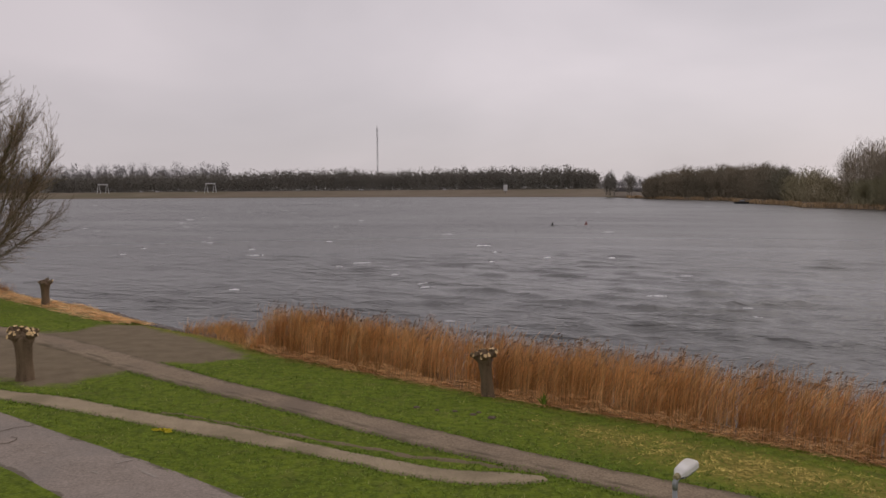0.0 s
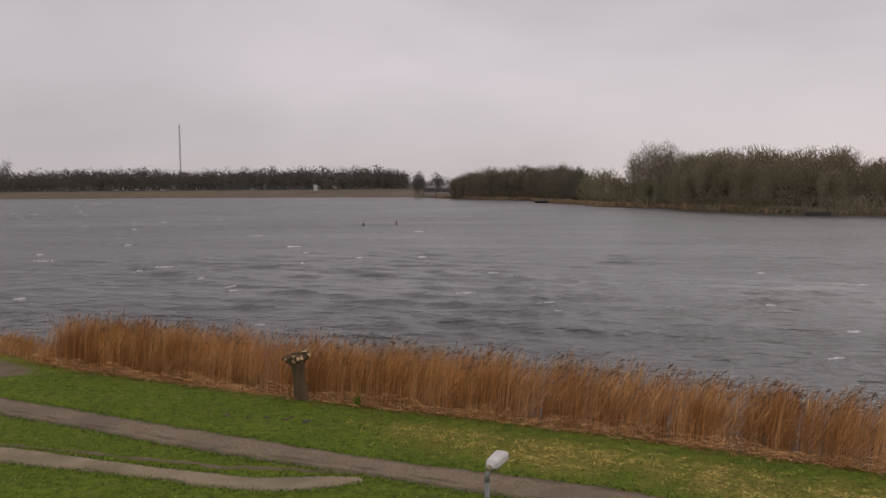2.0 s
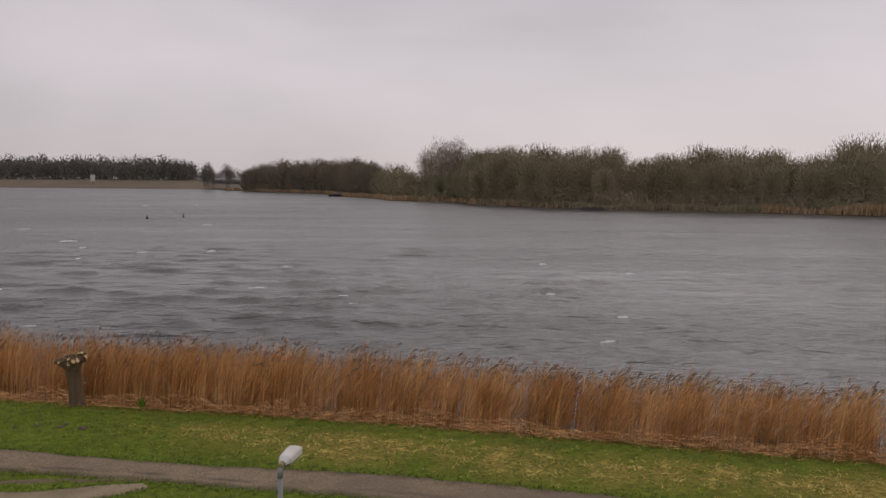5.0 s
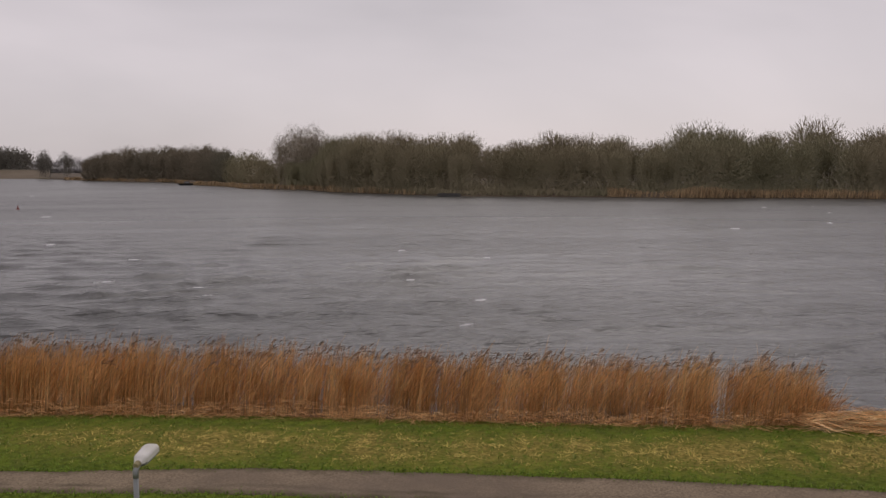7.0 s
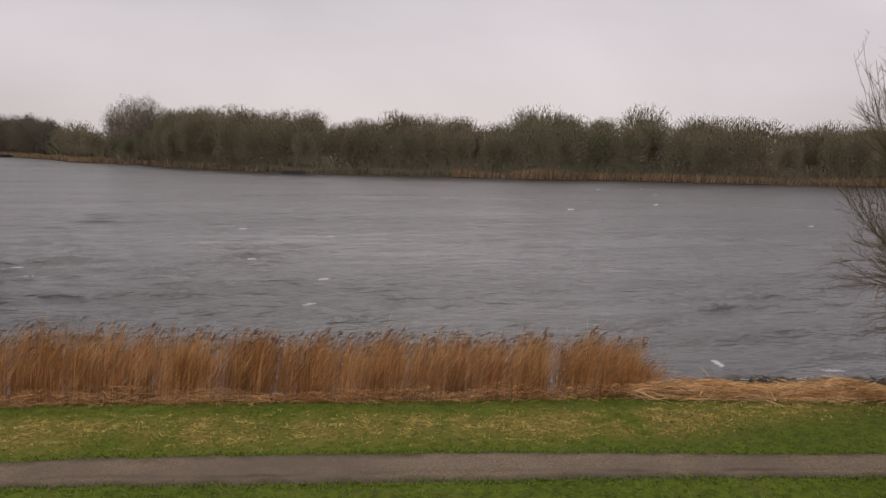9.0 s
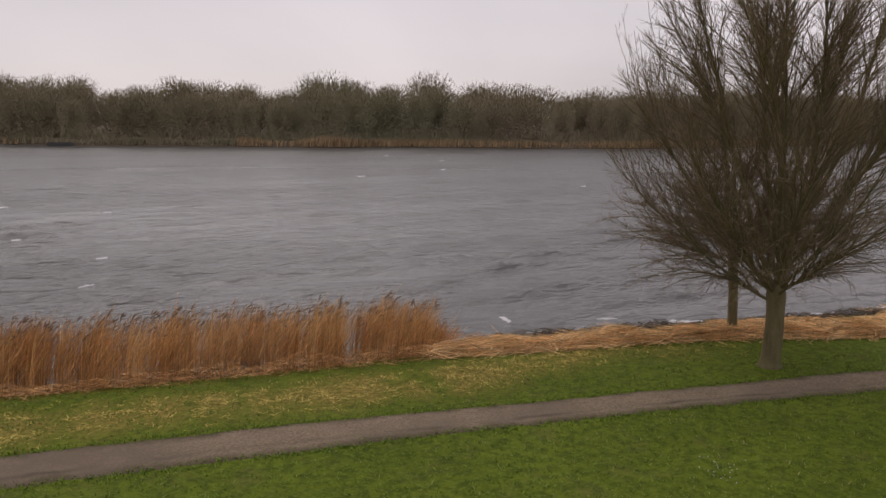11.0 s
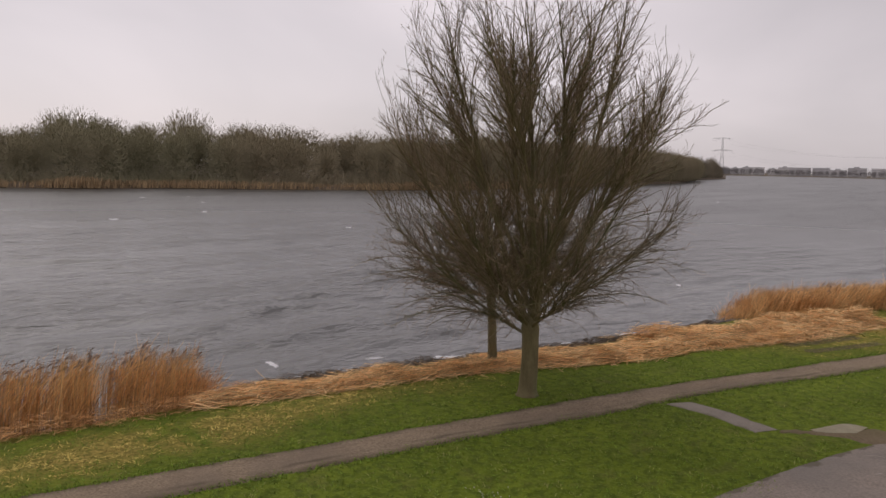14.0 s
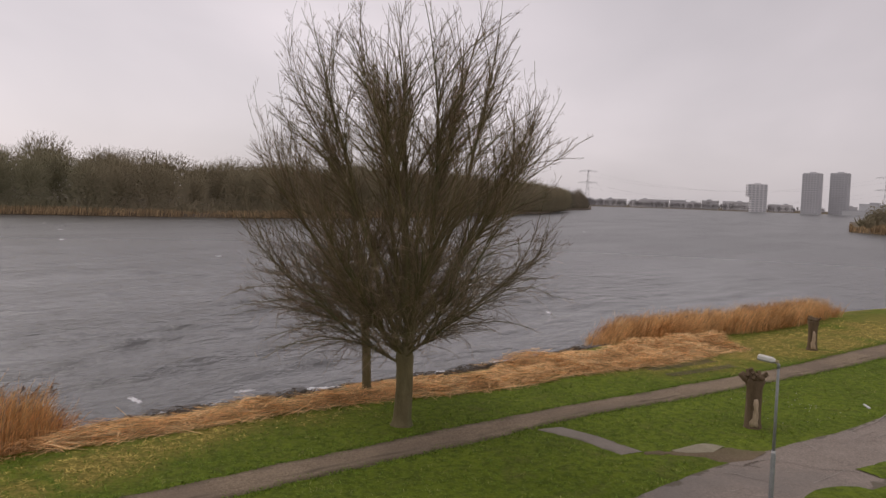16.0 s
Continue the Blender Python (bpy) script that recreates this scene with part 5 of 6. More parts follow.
MAIN_EDGE = [(-26.0, 312), (-27.9, 303), (-29.1, 280), (-34.7, 248), (-38.3, 237), (-47.8, 232), (-54.8, 228), (-59, 237), (-66, 239), (-73.5, 250), (-80, 278), (-87, 353), (-93.1, 536), (-94.2, 640)]
MAIN_SKY = [(-25.8, 9), (-28.2, 12), (-30, 17.5), (-32, 17.2), (-33.6, 18.4), (-35.5, 15.8), (-38.6, 16.4), (-41.2, 14.6), (-43.3, 16.2), (-45.6, 17.6), (-47.8, 15.4), (-51.5, 15.0), (-53.8, 18.6), (-54.6, 18.6), (-56.4, 15.4), (-57.9, 17.2), (-58.7, 15.6), (-60.9, 19.3), (-62.6, 16.0), (-67.1, 17.6), (-69.2, 15.2), (-72.7, 15.6), (-74.3, 16.5), (-80, 17), (-84, 16), (-87, 18), (-89.5, 16.2), (-91.5, 17.5), (-93, 16.5), (-94.3, 14.5)]
woods("woodland", MAIN_EDGE, [(a, v * 1.08) for a, v in MAIN_SKY], 4.0, 7.0, 4, M_WOODS, "dense brown leafless woodland on the opposite bank", 41, twigs=2200, width=0.06, spread_k=0.42, thick=6.5)
woods("woodland", [(-94.3, 760), (-95.0, 830), (-95.7, 900)], [(-94.3, 21), (-94.7, 16), (-95.1, 22), (-95.7, 12)], 0.0, 7.0, 3, M_ISLEWOODS, "hazy leafless trees at the tip of the wooded bank", 49, twigs=420, width=0.2, spread_k=0.3, mass=False, ground=0.2)
ISLE_EDGE = [(-13.6, 560), (-15.7, 524), (-18.9, 481), (-20.5, 440), (-22.3, 380), (-24.0, 345), (-25.4, 325)]
woods("woodland", ISLE_EDGE[:5], [(-13.4, 13), (-14.6, 17.5), (-15.7, 20), (-18.5, 20.4), (-20.5, 19), (-22.6, 16)], 12.0, 6.0, 4, M_ISLEWOODS, "rounded dark leafless wood on a low headland", 42, twigs=620, width=0.13)
woods("woodland", ISLE_EDGE[4:], [(-22.3, 15), (-22.9, 12.5), (-23.6, 16.5), (-24.3, 14.5), (-25.4, 12)], 10.0, 7.5, 3, M_WOODS, "open group of leafless trees at the end of the headland", 48, twigs=420, width=0.10, shrubs=True, spread_k=0.33, low=0.05)
woods("poplars", [(-25.4, 335), (-26.6, 330), (-29.6, 300)], [(-25.4, 19), (-26.3, 23.5), (-28.4, 22.5), (-29.6, 19)], 0.0, 4.0, 3, M_PALETREE, "pale grey-brown leafless poplars above the woodland", 43, twigs=800, width=0.075, shrubs=False, spread_k=0.22, low=0.08, mass=False, boxy=3.5)
FAR_EDGE = [(62, 1700), (40, 1450), (24.7, 1190), (14.5, 1080), (4.7, 1010), (-2.6, 930), (-8.3, 880), (-10.4, 850)]
woods("distant_woodland", FAR_EDGE, [(62, 27), (14.6, 29.5), (10.8, 31), (7, 32), (4.7, 29), (1.3, 29), (-2.6, 30), (-8.3, 29), (-10.4, 25)], 0.0, 5.0, 3, M_FARWOODS, "dark belt of leafless trees behind the dike", 44, twigs=210, width=0.36, ground=2.5, low=-0.1, thick=7.0)
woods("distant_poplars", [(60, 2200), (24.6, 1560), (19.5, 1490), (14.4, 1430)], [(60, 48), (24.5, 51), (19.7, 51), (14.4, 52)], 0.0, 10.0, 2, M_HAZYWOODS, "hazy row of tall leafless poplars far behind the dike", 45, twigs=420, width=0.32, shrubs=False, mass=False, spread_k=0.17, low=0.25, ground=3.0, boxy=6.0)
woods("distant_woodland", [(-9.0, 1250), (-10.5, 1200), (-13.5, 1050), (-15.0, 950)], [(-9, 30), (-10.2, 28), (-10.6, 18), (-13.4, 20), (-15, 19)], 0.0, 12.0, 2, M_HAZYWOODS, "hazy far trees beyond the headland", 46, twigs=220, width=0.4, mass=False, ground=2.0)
for k, (az, dist, h, n) in enumerate(((-11.15, 672, 20, 3), (-11.45, 668, 19, 2), (-12.6, 640, 21.5, 2))):
    woods("lone_tree", [(az + 0.18, dist), (az - 0.18, dist)], [(az - 1, h), (az + 1, h)], 0.0, 2.2, n, M_FARWOODS, "dark leafless tree standing alone on the far bank", 47 + k, twigs=330, width=0.22, shrubs=False, mass=False, spread_k=0.2, low=0.1)


def fringe(name, edge, height, n, label, seed, width=0.25, back=3.0, mat=None):
    rng = np.random.default_rng(seed)
    line = np.array([polar(a, d)[:2] for a, d in edge])
    s = rng.uniform(0, length_of(line), n)
    q, way = along(line, s)
    s2 = smooth_noise(q[:, 0], q[:, 1], 6.0, seed)
    ok = s2 + rng.normal(0, 0.5, n) > -0.35
    q, s2 = q[ok], s2[ok]
    p = q + unit(q) * rng.uniform(0.3, back, len(q))[:, None]
    c = len(p)
    h = height * rng.uniform(0.6, 1.2, c) * (0.8 + 0.3 * s2)
    b = np.stack([p[:, 0], p[:, 1], np.full(c, -0.4)], 1)
    e = b + np.stack([rng.normal(0.2, 0.3, c), rng.normal(-0.2, 0.3, c), h + 0.4], 1)
    rb = Ribbons()
    rb.add(np.stack([b, (b + e) / 2, e], 1), np.stack([np.full(c, width), np.full(c, width * 0.8), np.full(c, width * 0.2)], 1), across_of(unit(e - b), rng))
    return tagged(rb.made(name, [mat or M_FRINGE]), label, "reeds", kind="stuff")


fringe("reed_fringe", [(-12.4, 610), (-15.7, 520), (-18.9, 476), (-19.6, 412), (-22.3, 363), (-23.3, 327), (-27.9, 298), (-29.1, 275), (-34.7, 244)], 1.5, 12000, "ochre reeds fringing the far bank", 61, width=0.25, back=13)
fringe("reed_fringe", [(-47.8, 228), (-54.8, 224), (-59, 233), (-66, 235), (-73.5, 246), (-80, 274), (-87, 348)], 2.2, 14000, "ochre reeds at the foot of the woodland", 62, width=0.18, back=5)
fringe("bank_growth", [(-29.1, 277), (-34.7, 245), (-38.3, 234), (-47.8, 229)], 1.5, 6000, "dark brown growth down to the water on the far bank", 65, width=0.35, back=5, mat=M_WOODS)
fringe("reed_fringe", [(-111.9, 355), (-112.3, 348), (-113.9, 332), (-118, 319)], 2.6, 2500, "ochre reeds round a small spit", 63, width=0.4, back=10)
woods("shrubs", [(-112.6, 352), (-113.9, 340), (-118, 328)], [(-112.6, 4), (-113.2, 9), (-114, 12.5), (-118, 13)], 4.0, 2.5, 3, M_WOODS, "dark leafless shrubs on a small spit", 64, twigs=90, width=0.2, low=0.02)


# ---- far-off built things ----
def tower_block(az, dist, base_z, top_z, w, d, turn, storeys, bays, mat, label, notch=False, name="tower_block"):
    """A far tower with a plinth, ribs between its bays and a window in every bay of every storey."""
    x, y, _ = polar(az, dist)
    t = thing(name, (x, y, base_z), label, "building")
    t.rotation_euler = (0, 0, radians(turn))
    h = top_z - base_z
    bm = bmesh.new()
    if notch:
        box(bm, -w * 0.30, -d / 2, 0, w / 2, d / 2, h * 0.55)
        box(bm, -w / 2, -d / 2, h * 0.55, w / 2, d / 2, h)
    else:
        box(bm, -w / 2, -d / 2, 0, w / 2, d / 2, h)
    part("wall", bm, mat, t)
    bm = bmesh.new()
    box(bm, -w * 0.46, -d * 0.46, h, w * 0.46, d * 0.46, h + 1.0)
    box(bm, -w * 0.15, -d * 0.2, h + 1.0, w * 0.2, d * 0.2, h + 3.0)
    part("roof", bm, mat, t)
    sh = h / storeys
    glass = bmesh.new()
    box(glass, -0.5, -0.5, -0.5, 0.5, 0.5, 0.5)
    me = bpy.data.meshes.new("window")
    glass.to_mesh(me)
    glass.free()
    me.materials.append(M_WINDOW)
    for face in range(2):
        span = w if face == 0 else d
        for b in range(bays):
            u = -span / 2 + span * (b + 0.5) / bays
            for s in range(storeys):
                zc = (s + 0.5) * sh
                if notch and face == 0 and zc < h * 0.58 and u < -w * 0.28:
                    continue
                o = new("window", me)
                o.parent = t
                if face == 0:
                    o.location, o.scale = (u, -d / 2, zc), (span / bays * 0.62, 0.3, sh * 0.55)
                else:
                    xx = -w / 2 if not (notch and zc < h * 0.58) else -w * 0.30
                    o.location, o.scale = (xx, u, zc), (0.3, span / bays * 0.62, sh * 0.55)
    return t


FACE = -105
tower_block(-106.43, 1500, 0.5, 46, 31, 22, FACE + 8, 12, 5, M_PALEBLOCK, "pale block of flats cut away below on one side", notch=True)
tower_block(-109.68, 1500, 0.5, 66, 27, 19, FACE - 22, 18, 6, M_CONCRETE, "tall grey slab of flats on the far shore")
tower_block(-111.25, 1530, 0.5, 68, 27, 19, FACE - 22, 18, 6, M_CONCRETE_D, "dark grey tower of flats on the far shore")


def low_block(az, dist, w, h, mat, label, seed, windows=True, name="building"):
    r = random.Random(seed)
    x, y, _ = polar(az, dist)
    t = thing(name, (x, y, 0.6), label, "building", "distant buildings")
    t.rotation_euler = (0, 0, radians(az + 0))
    bm = bmesh.new()
    box(bm, -w / 2, 0, 0, w / 2, 14, h)
    part("wall", bm, mat, t)
    bm = bmesh.new()
    box(bm, -w / 2 - 0.4, -0.4, h, w / 2 + 0.4, 14.4, h + 0.7)
    if r.random() < 0.5:
        box(bm, -w * 0.2, 3, h + 0.7, w * 0.1, 9, h + 3.2)
    part("roof", bm, M_CONCRETE_D, t)
    if windows:
        for s in range(max(1, int(h / 3.4))):
            bm = bmesh.new()
            box(bm, -w * 0.46, -0.25, 1.0 + s * 3.3, w * 0.46, 0.1, 2.4 + s * 3.3)
            part("window_band", bm, M_WINDOW, t)
    return t


RB = random.Random(8)
az = -96.6
while az > -112.2:
    w = RB.uniform(18, 42)
    if not (-107.3 < az < -105.6 or -111.9 < az < -108.9):
        low_block(az, 1920 + RB.uniform(-40, 80), w, RB.uniform(13, 19), RB.choice([M_CONCRETE, M_PALEBLOCK, M_PALEBLOCK, M_CONCRETE]), "low grey building on the distant shore", int(-az * 100))
    az -= math.degrees(w / 1920) * 0.97 + RB.choice([0.0, 0.0, 0.06, 0.12])
low_block(-113.3, 1480, 48, 18, M_WHITEBLOCK, "white flat-roofed hall on the far shore", 3, windows=False)
low_block(-112.1, 1470, 34, 7, M_WHITEBLOCK, "low white shed on the far shore", 4, windows=False)
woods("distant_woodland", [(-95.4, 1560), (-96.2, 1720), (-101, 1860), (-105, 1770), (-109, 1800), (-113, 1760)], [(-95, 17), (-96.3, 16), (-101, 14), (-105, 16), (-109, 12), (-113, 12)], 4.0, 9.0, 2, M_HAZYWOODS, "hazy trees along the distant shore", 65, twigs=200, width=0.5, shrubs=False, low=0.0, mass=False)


def lattice(bm, z0, z1, w0, w1, bays, r):
    """Four legs and crossed braces."""
    for i in range(bays):
        a, b = z0 + (z1 - z0) * i / bays, z0 + (z1 - z0) * (i + 1) / bays
        wa, wb = (w0 + (w1 - w0) * i / bays) / 2, (w0 + (w1 - w0) * (i + 1) / bays) / 2
        ca = [(-wa, -wa, a), (wa, -wa, a), (wa, wa, a), (-wa, wa, a)]
        cb = [(-wb, -wb, b), (wb, -wb, b), (wb, wb, b), (-wb, wb, b)]
        for k in range(4):
            tube(bm, [ca[k], cb[k]], [r, r], 4)
            tube(bm, [ca[k], cb[(k + 1) % 4]], [r * 0.6, r * 0.6], 3)
            tube(bm, [ca[(k + 1) % 4], cb[k]], [r * 0.6, r * 0.6], 3)


def power_pylon(az, dist, turn):
    x, y, _ = polar(az, dist)
    pylon = thing("power_pylon", (x, y, -0.8), "grey steel lattice power pylon with two pairs of arms", "pylon", "power pylons")
    pylon.rotation_euler = (0, 0, radians(turn))
    bm = bmesh.new()
    lattice(bm, 0, 30, 9, 3.4, 6, 0.26)
    lattice(bm, 30, 55, 3.4, 1.6, 6, 0.2)
    part("tower", bm, M_STEEL, pylon)
    for z, half in ((37, 13.5), (53.5, 13.0)):
        bm = bmesh.new()
        for s in (-1, 1):
            tube(bm, [(0, -1, z + 1.4), (s * half, 0, z)], [0.2, 0.12], 4)
            tube(bm, [(0, 1, z + 1.4), (s * half, 0, z)], [0.2, 0.12], 4)
            tube(bm, [(0, 0, z - 0.6), (s * half, 0, z)], [0.2, 0.12], 4)
        part("cross_arm", bm, M_STEEL, pylon)
        for s in (-1, 1):
            for k in (0.35, 0.7, 1.0):
                bm = bmesh.new()
                tube(bm, [(s * half * k, 0, z), (s * half * k, 0, z - 2.6)], [0.14, 0.14], 4)
                part("insulator", bm, M_STEEL, pylon)
    return pylon


power_pylon(-95.7, 1250, -95.7)
power_pylon(-113.8, 1250, -113.8)
# cables that sag between the two
for z, half in ((36.0, 13.5), (52.5, 13.0)):
    for k in (-1.0, 1.0):
        ends = []
        for az in (-95.7, -113.8):
            ex, ey, _ = polar(az, 1250)
            ends.append(Vector((ex + math.cos(radians(az)) * half * k, ey + math.sin(radians(az)) * half * k, z - 3.4)))
        bm = bmesh.new()
        tube(bm, [ends[0].lerp(ends[1], q / 24) - Vector((0, 0, 20 * (1 - (q / 12 - 1) ** 2))) for q in range(25)], [0.05] * 25, 4)
        me = bpy.data.meshes.new("power_cable")
        bm.to_mesh(me)
        bm.free()
        me.materials.append(M_STEEL)
        tagged(new("power_cable", me), "thin grey power cable sagging between two pylons", "cable", "power cables")

mx, my, _ = polar(4.4, 1500)
mast = thing("radio_mast", (mx, my, 3.0), "slender grey lattice radio mast above the far woods", "mast")
bm = bmesh.new()
lattice(bm, 0, 112, 2.2, 2.0, 30, 0.22)
part("lattice_tower", bm, M_STEEL, mast)
bm = bmesh.new()
tube(bm, [(0, 0, 111), (0, 0, 117)], [0.3, 0.12], 6)
part("tip", bm, M_STEEL, mast)


def gantry(az, dist):
    x, y, _ = polar(az, dist)
    g = thing("gantry", (x, y, 4.9), "white steel trestle gantry on the dike", "gantry", "gantries on the dike")
    g.rotation_euler = (0, 0, radians(az))
    for s in (-1, 1):
        for q in (-1, 1):
            bm = bmesh.new()
            tube(bm, [(s * 4.6 + q * 1.9, 0, 0), (s * 4.6 + q * 0.35, 0, 11.0)], [0.34, 0.28], 6)
            part("leg", bm, M_WHITEPAINT, g)
    bm = bmesh.new()
    box(bm, -5.6, -0.5, 9.9, 5.6, 0.5, 11.0)
    part("beam", bm, M_WHITEPAINT, g)


gantry(22.05, 1075)
gantry(15.47, 1010)
sx, sy, _ = polar(-4.3, 790)
sign = thing("road_sign", (sx, sy, 1.4), "pale square road sign on a post by the dike road", "sign")
bm = bmesh.new()
tube(bm, [(0, 0, 0), (0, 0, 4)], [0.18, 0.16], 8)
part("post", bm, M_STEEL, sign)
bm = bmesh.new()
box(bm, -1.9, -0.15, 3.4, 1.9, 0.15, 9.0, 0.1)
part("panel", bm, M_WHITEPAINT, sign)


def car(az, dist, z, label):
    x, y, _ = polar(az, dist)
    c = thing("car", (x, y, z), label, "car", "cars on the dike road")
    c.rotation_euler = (0, 0, radians(az))
    bm = bmesh.new()
    box(bm, -2.2, -0.85, 0.35, 2.2, 0.85, 0.95, 0.15)
    part("body", bm, M_CAR, c)
    bm = bmesh.new()
    box(bm, -1.3, -0.75, 0.95, 1.2, 0.75, 1.55, 0.2)
    part("cabin", bm, M_CAR, c)
    bm = bmesh.new()
    box(bm, -1.1, -0.79, 1.05, 1.0, 0.79, 1.4)
    part("window", bm, M_WINDOW, c)
    for wx in (-1.35, 1.35):
        for wy in (-0.8, 0.8):
            bm = bmesh.new()
            tube(bm, [(wx, wy - 0.1, 0.33), (wx, wy + 0.1, 0.33)], [0.33, 0.33], 12)
            part("wheel", bm, M_BLACK, c)


for az, dist in ((19.77, 1080), (18.8, 1072), (16.38, 1045), (5.5, 955), (-0.15, 910)):
    car(az, dist, 5.75, "white car driving along the distant dike road")


def buoy(x, y, mat, label):
    b = thing("buoy", (x, y, WATER_Z - 0.3), label, "buoy", "buoys")
    bm = bmesh.new()
    tube(bm, [(0, 0, 0), (0, 0, 0.4), (0, 0, 0.48)], [0.36, 0.33, 0.18], 12)
    part("float", bm, mat, b, smooth=True)
    bm = bmesh.new()
    tube(bm, [(0, 0, 0.42), (0, 0, 1.05)], [0.15, 0.09], 10)
    part("top_mark", bm, mat, b, smooth=True)


buoy(23.3, 177.1, M_BLACK, "small dark buoy floating on the lake")
buoy(31.1, 181.1, M_RED, "small red buoy floating on the lake")



def moored_boat(az, dist, length, cabin, label):
    x, y, _ = polar(az, dist)
    boat = thing("boat", (x, y, WATER_Z - 0.2), label, "boat", "moored boats")
    boat.rotation_euler = (0, 0, radians(az))
    h = length / 2
    bm = bmesh.new()
    box(bm, -h, -1.2, 0, h, 1.2, 0.9, 0.3)
    for v in bm.verts:
        v.co.y *= 1 - 0.6 * max(0, abs(v.co.x) - h / 2) / (h / 2)
        v.co.z += 0.25 * max(0, abs(v.co.x) - h / 2) / (h / 2) * (v.co.z > 0.5)
    part("hull", bm, M_BLACK if cabin else M_DARKPART, boat)
    bm = bmesh.new()
    box(bm, -h * 0.98, -1.0, 0.86, h * 0.98, 1.0, 0.94)
    for v in bm.verts:
        v.co.y *= 1 - 0.6 * max(0, abs(v.co.x) - h / 2) / (h / 2)
    part("deck", bm, M_DARKPART, boat)
    if cabin:
        bm = bmesh.new()
        box(bm, -1.6, -0.9, 0.9, 0.9, 0.9, 2.1, 0.15)
        part("cabin", bm, M_DARKPART, boat)
        bm = bmesh.new()
        box(bm, -1.3, -0.93, 1.45, 0.6, 0.93, 1.85)
        part("window", bm, M_WINDOW, boat)
    return boat


moored_boat(-19.75, 404, 8.0, True, "small dark boat moored by the headland")
moored_boat(-37.1, 234, 6.6, False, "low dark open boat moored under the woodland")


# ---- whitecaps ----
def foam(name, spots, label, seed):
    """Broken crests: clusters of ragged flecks of foam strung along the waves, thick in the middle and torn at the ends."""
    rng = random.Random(seed)
    verts, faces = [], []
    for x, y, ln, wd, turn in spots:
        c, s = math.cos(turn), math.sin(turn)
        for i in range(max(4, int(ln / wd * 3.2))):
            u = rng.triangular(-0.5, 0.5, 0.0) * ln
            v = rng.gauss(0, 0.30) * wd + 0.15 * wd * math.sin(u * 5 + x)
            size = wd * rng.uniform(0.25, 0.75) * (1.1 - 1.2 * abs(u) / ln)
            b0, a0 = len(verts), rng.uniform(0, math.tau)
            fx, fy = x + c * u - s * v, y + s * u + c * v
            verts.append((fx, fy, 0.035 + 0.20 * size))
            for k in range(7):
                a, q = a0 + k * math.tau / 7, size * rng.uniform(0.55, 1.2)
                du, dv = math.cos(a) * q * 1.9, math.sin(a) * q * 0.8
                verts.append((fx + c * du - s * dv, fy + s * du + c * dv, -0.01))
            for k in range(7):
                faces.append((b0, b0 + 1 + k, b0 + 1 + (k + 1) % 7))
    va = np.array(verts)
    va[:, 2] += np.maximum(wave_z(va[:, 0], va[:, 1]), np.where(inland(va[:, 0], va[:, 1]) > 0, ground_z(va[:, 0], va[:, 1]), -9))
    return tagged(new(name, flat_mesh(name, va, faces, M_FOAM, smooth=True)), label, "foam", kind="stuff")


caps = []
RW = random.Random(77)
while len(caps) < 95:
    a, dist = RW.uniform(-96, 40), 40 * math.exp(RW.uniform(0, 3.0))
    x, y, _ = polar(a, dist)
    reach_ok = dist < float(np.interp(-a, [-40, 10, 20, 30, 40, 75, 87, 96], [900, 600, 400, 250, 215, 220, 300, 500]))
    if inland(np.array([x]), np.array([y]))[0] < -4 and reach_ok and RW.random() < float(np.interp(a, [-20, -5, 10], [0.16, 0.4, 1.0])):
        caps.append((x, y, RW.uniform(0.3, 0.85) * (1 + dist / 160) * (1.8 if RW.random() < 0.14 else 1), RW.uniform(0.09, 0.2) * (1 + dist / 90), radians(RW.uniform(-16, 14))))
caps += [(20.3, 54.6, 2.6, 0.28, -0.1), (16.0, 62.0, 1.6, 0.2, 0.1), (-9.0, 92.0, 2.0, 0.3, 0.05)]
foam("whitecaps", caps, "scattered white foam on breaking wave crests", 5)
surf = []
for s in range(18):
    (q,), (w,) = along([(26, 13.9), (29.6, 11.2), (32.9, 7.9), (36.8, 3.7), (40, 0.7), (44, -2.4)], np.array([RW.uniform(0, 25)]))
    surf.append((q[0] + 0.2, q[1] + 0.25, RW.uniform(0.5, 1.9), RW.uniform(0.10, 0.30), math.atan2(w[1], w[0]) + RW.uniform(-0.2, 0.2)))
for x, y, ln, wd, tn in ((30.7, 13.6, 1.3, 0.28, 0.9), (33.0, 10.1, 1.1, 0.25, -0.9), (31.3, 10.1, 0.6, 0.25, -0.8), (30.2, 10.6, 0.8, 0.25, -0.8), (28.4, 11.4, 0.5, 0.2, -0.7), (33.8, 6.6, 1.4, 0.2, -0.85), (60, -16, 2.0, 0.3, -0.8), (62, -17.5, 1.5, 0.3, -0.6)):
    surf.append((x, y, ln, wd * 0.6, tn))
foam("surf", surf, "little white surf breaking on the stones", 6)


# ---- small things on the lawn ----
def tuft(x, y, label):
    rng = np.random.default_rng(int(abs(x * 100)))
    c = 40
    b = np.stack([x + rng.normal(0, 0.04, c), y + rng.normal(0, 0.04, c), np.full(c, 0.0)], 1)
    e = b + np.stack([rng.normal(0, 0.10, c), rng.normal(0, 0.10, c), rng.uniform(0.15, 0.42, c)], 1)
    rb = Ribbons()
    rb.add(np.stack([b, (b + e) / 2, e], 1), np.repeat(np.array([[0.03, 0.035, 0.006]]), c, 0), across_of(unit(e - b), rng))
    return tagged(rb.made("weed_tuft", [M_BLADE]), label, "plant")


tuft(3.52, 28.6, "dark green weed tuft standing in the lawn")


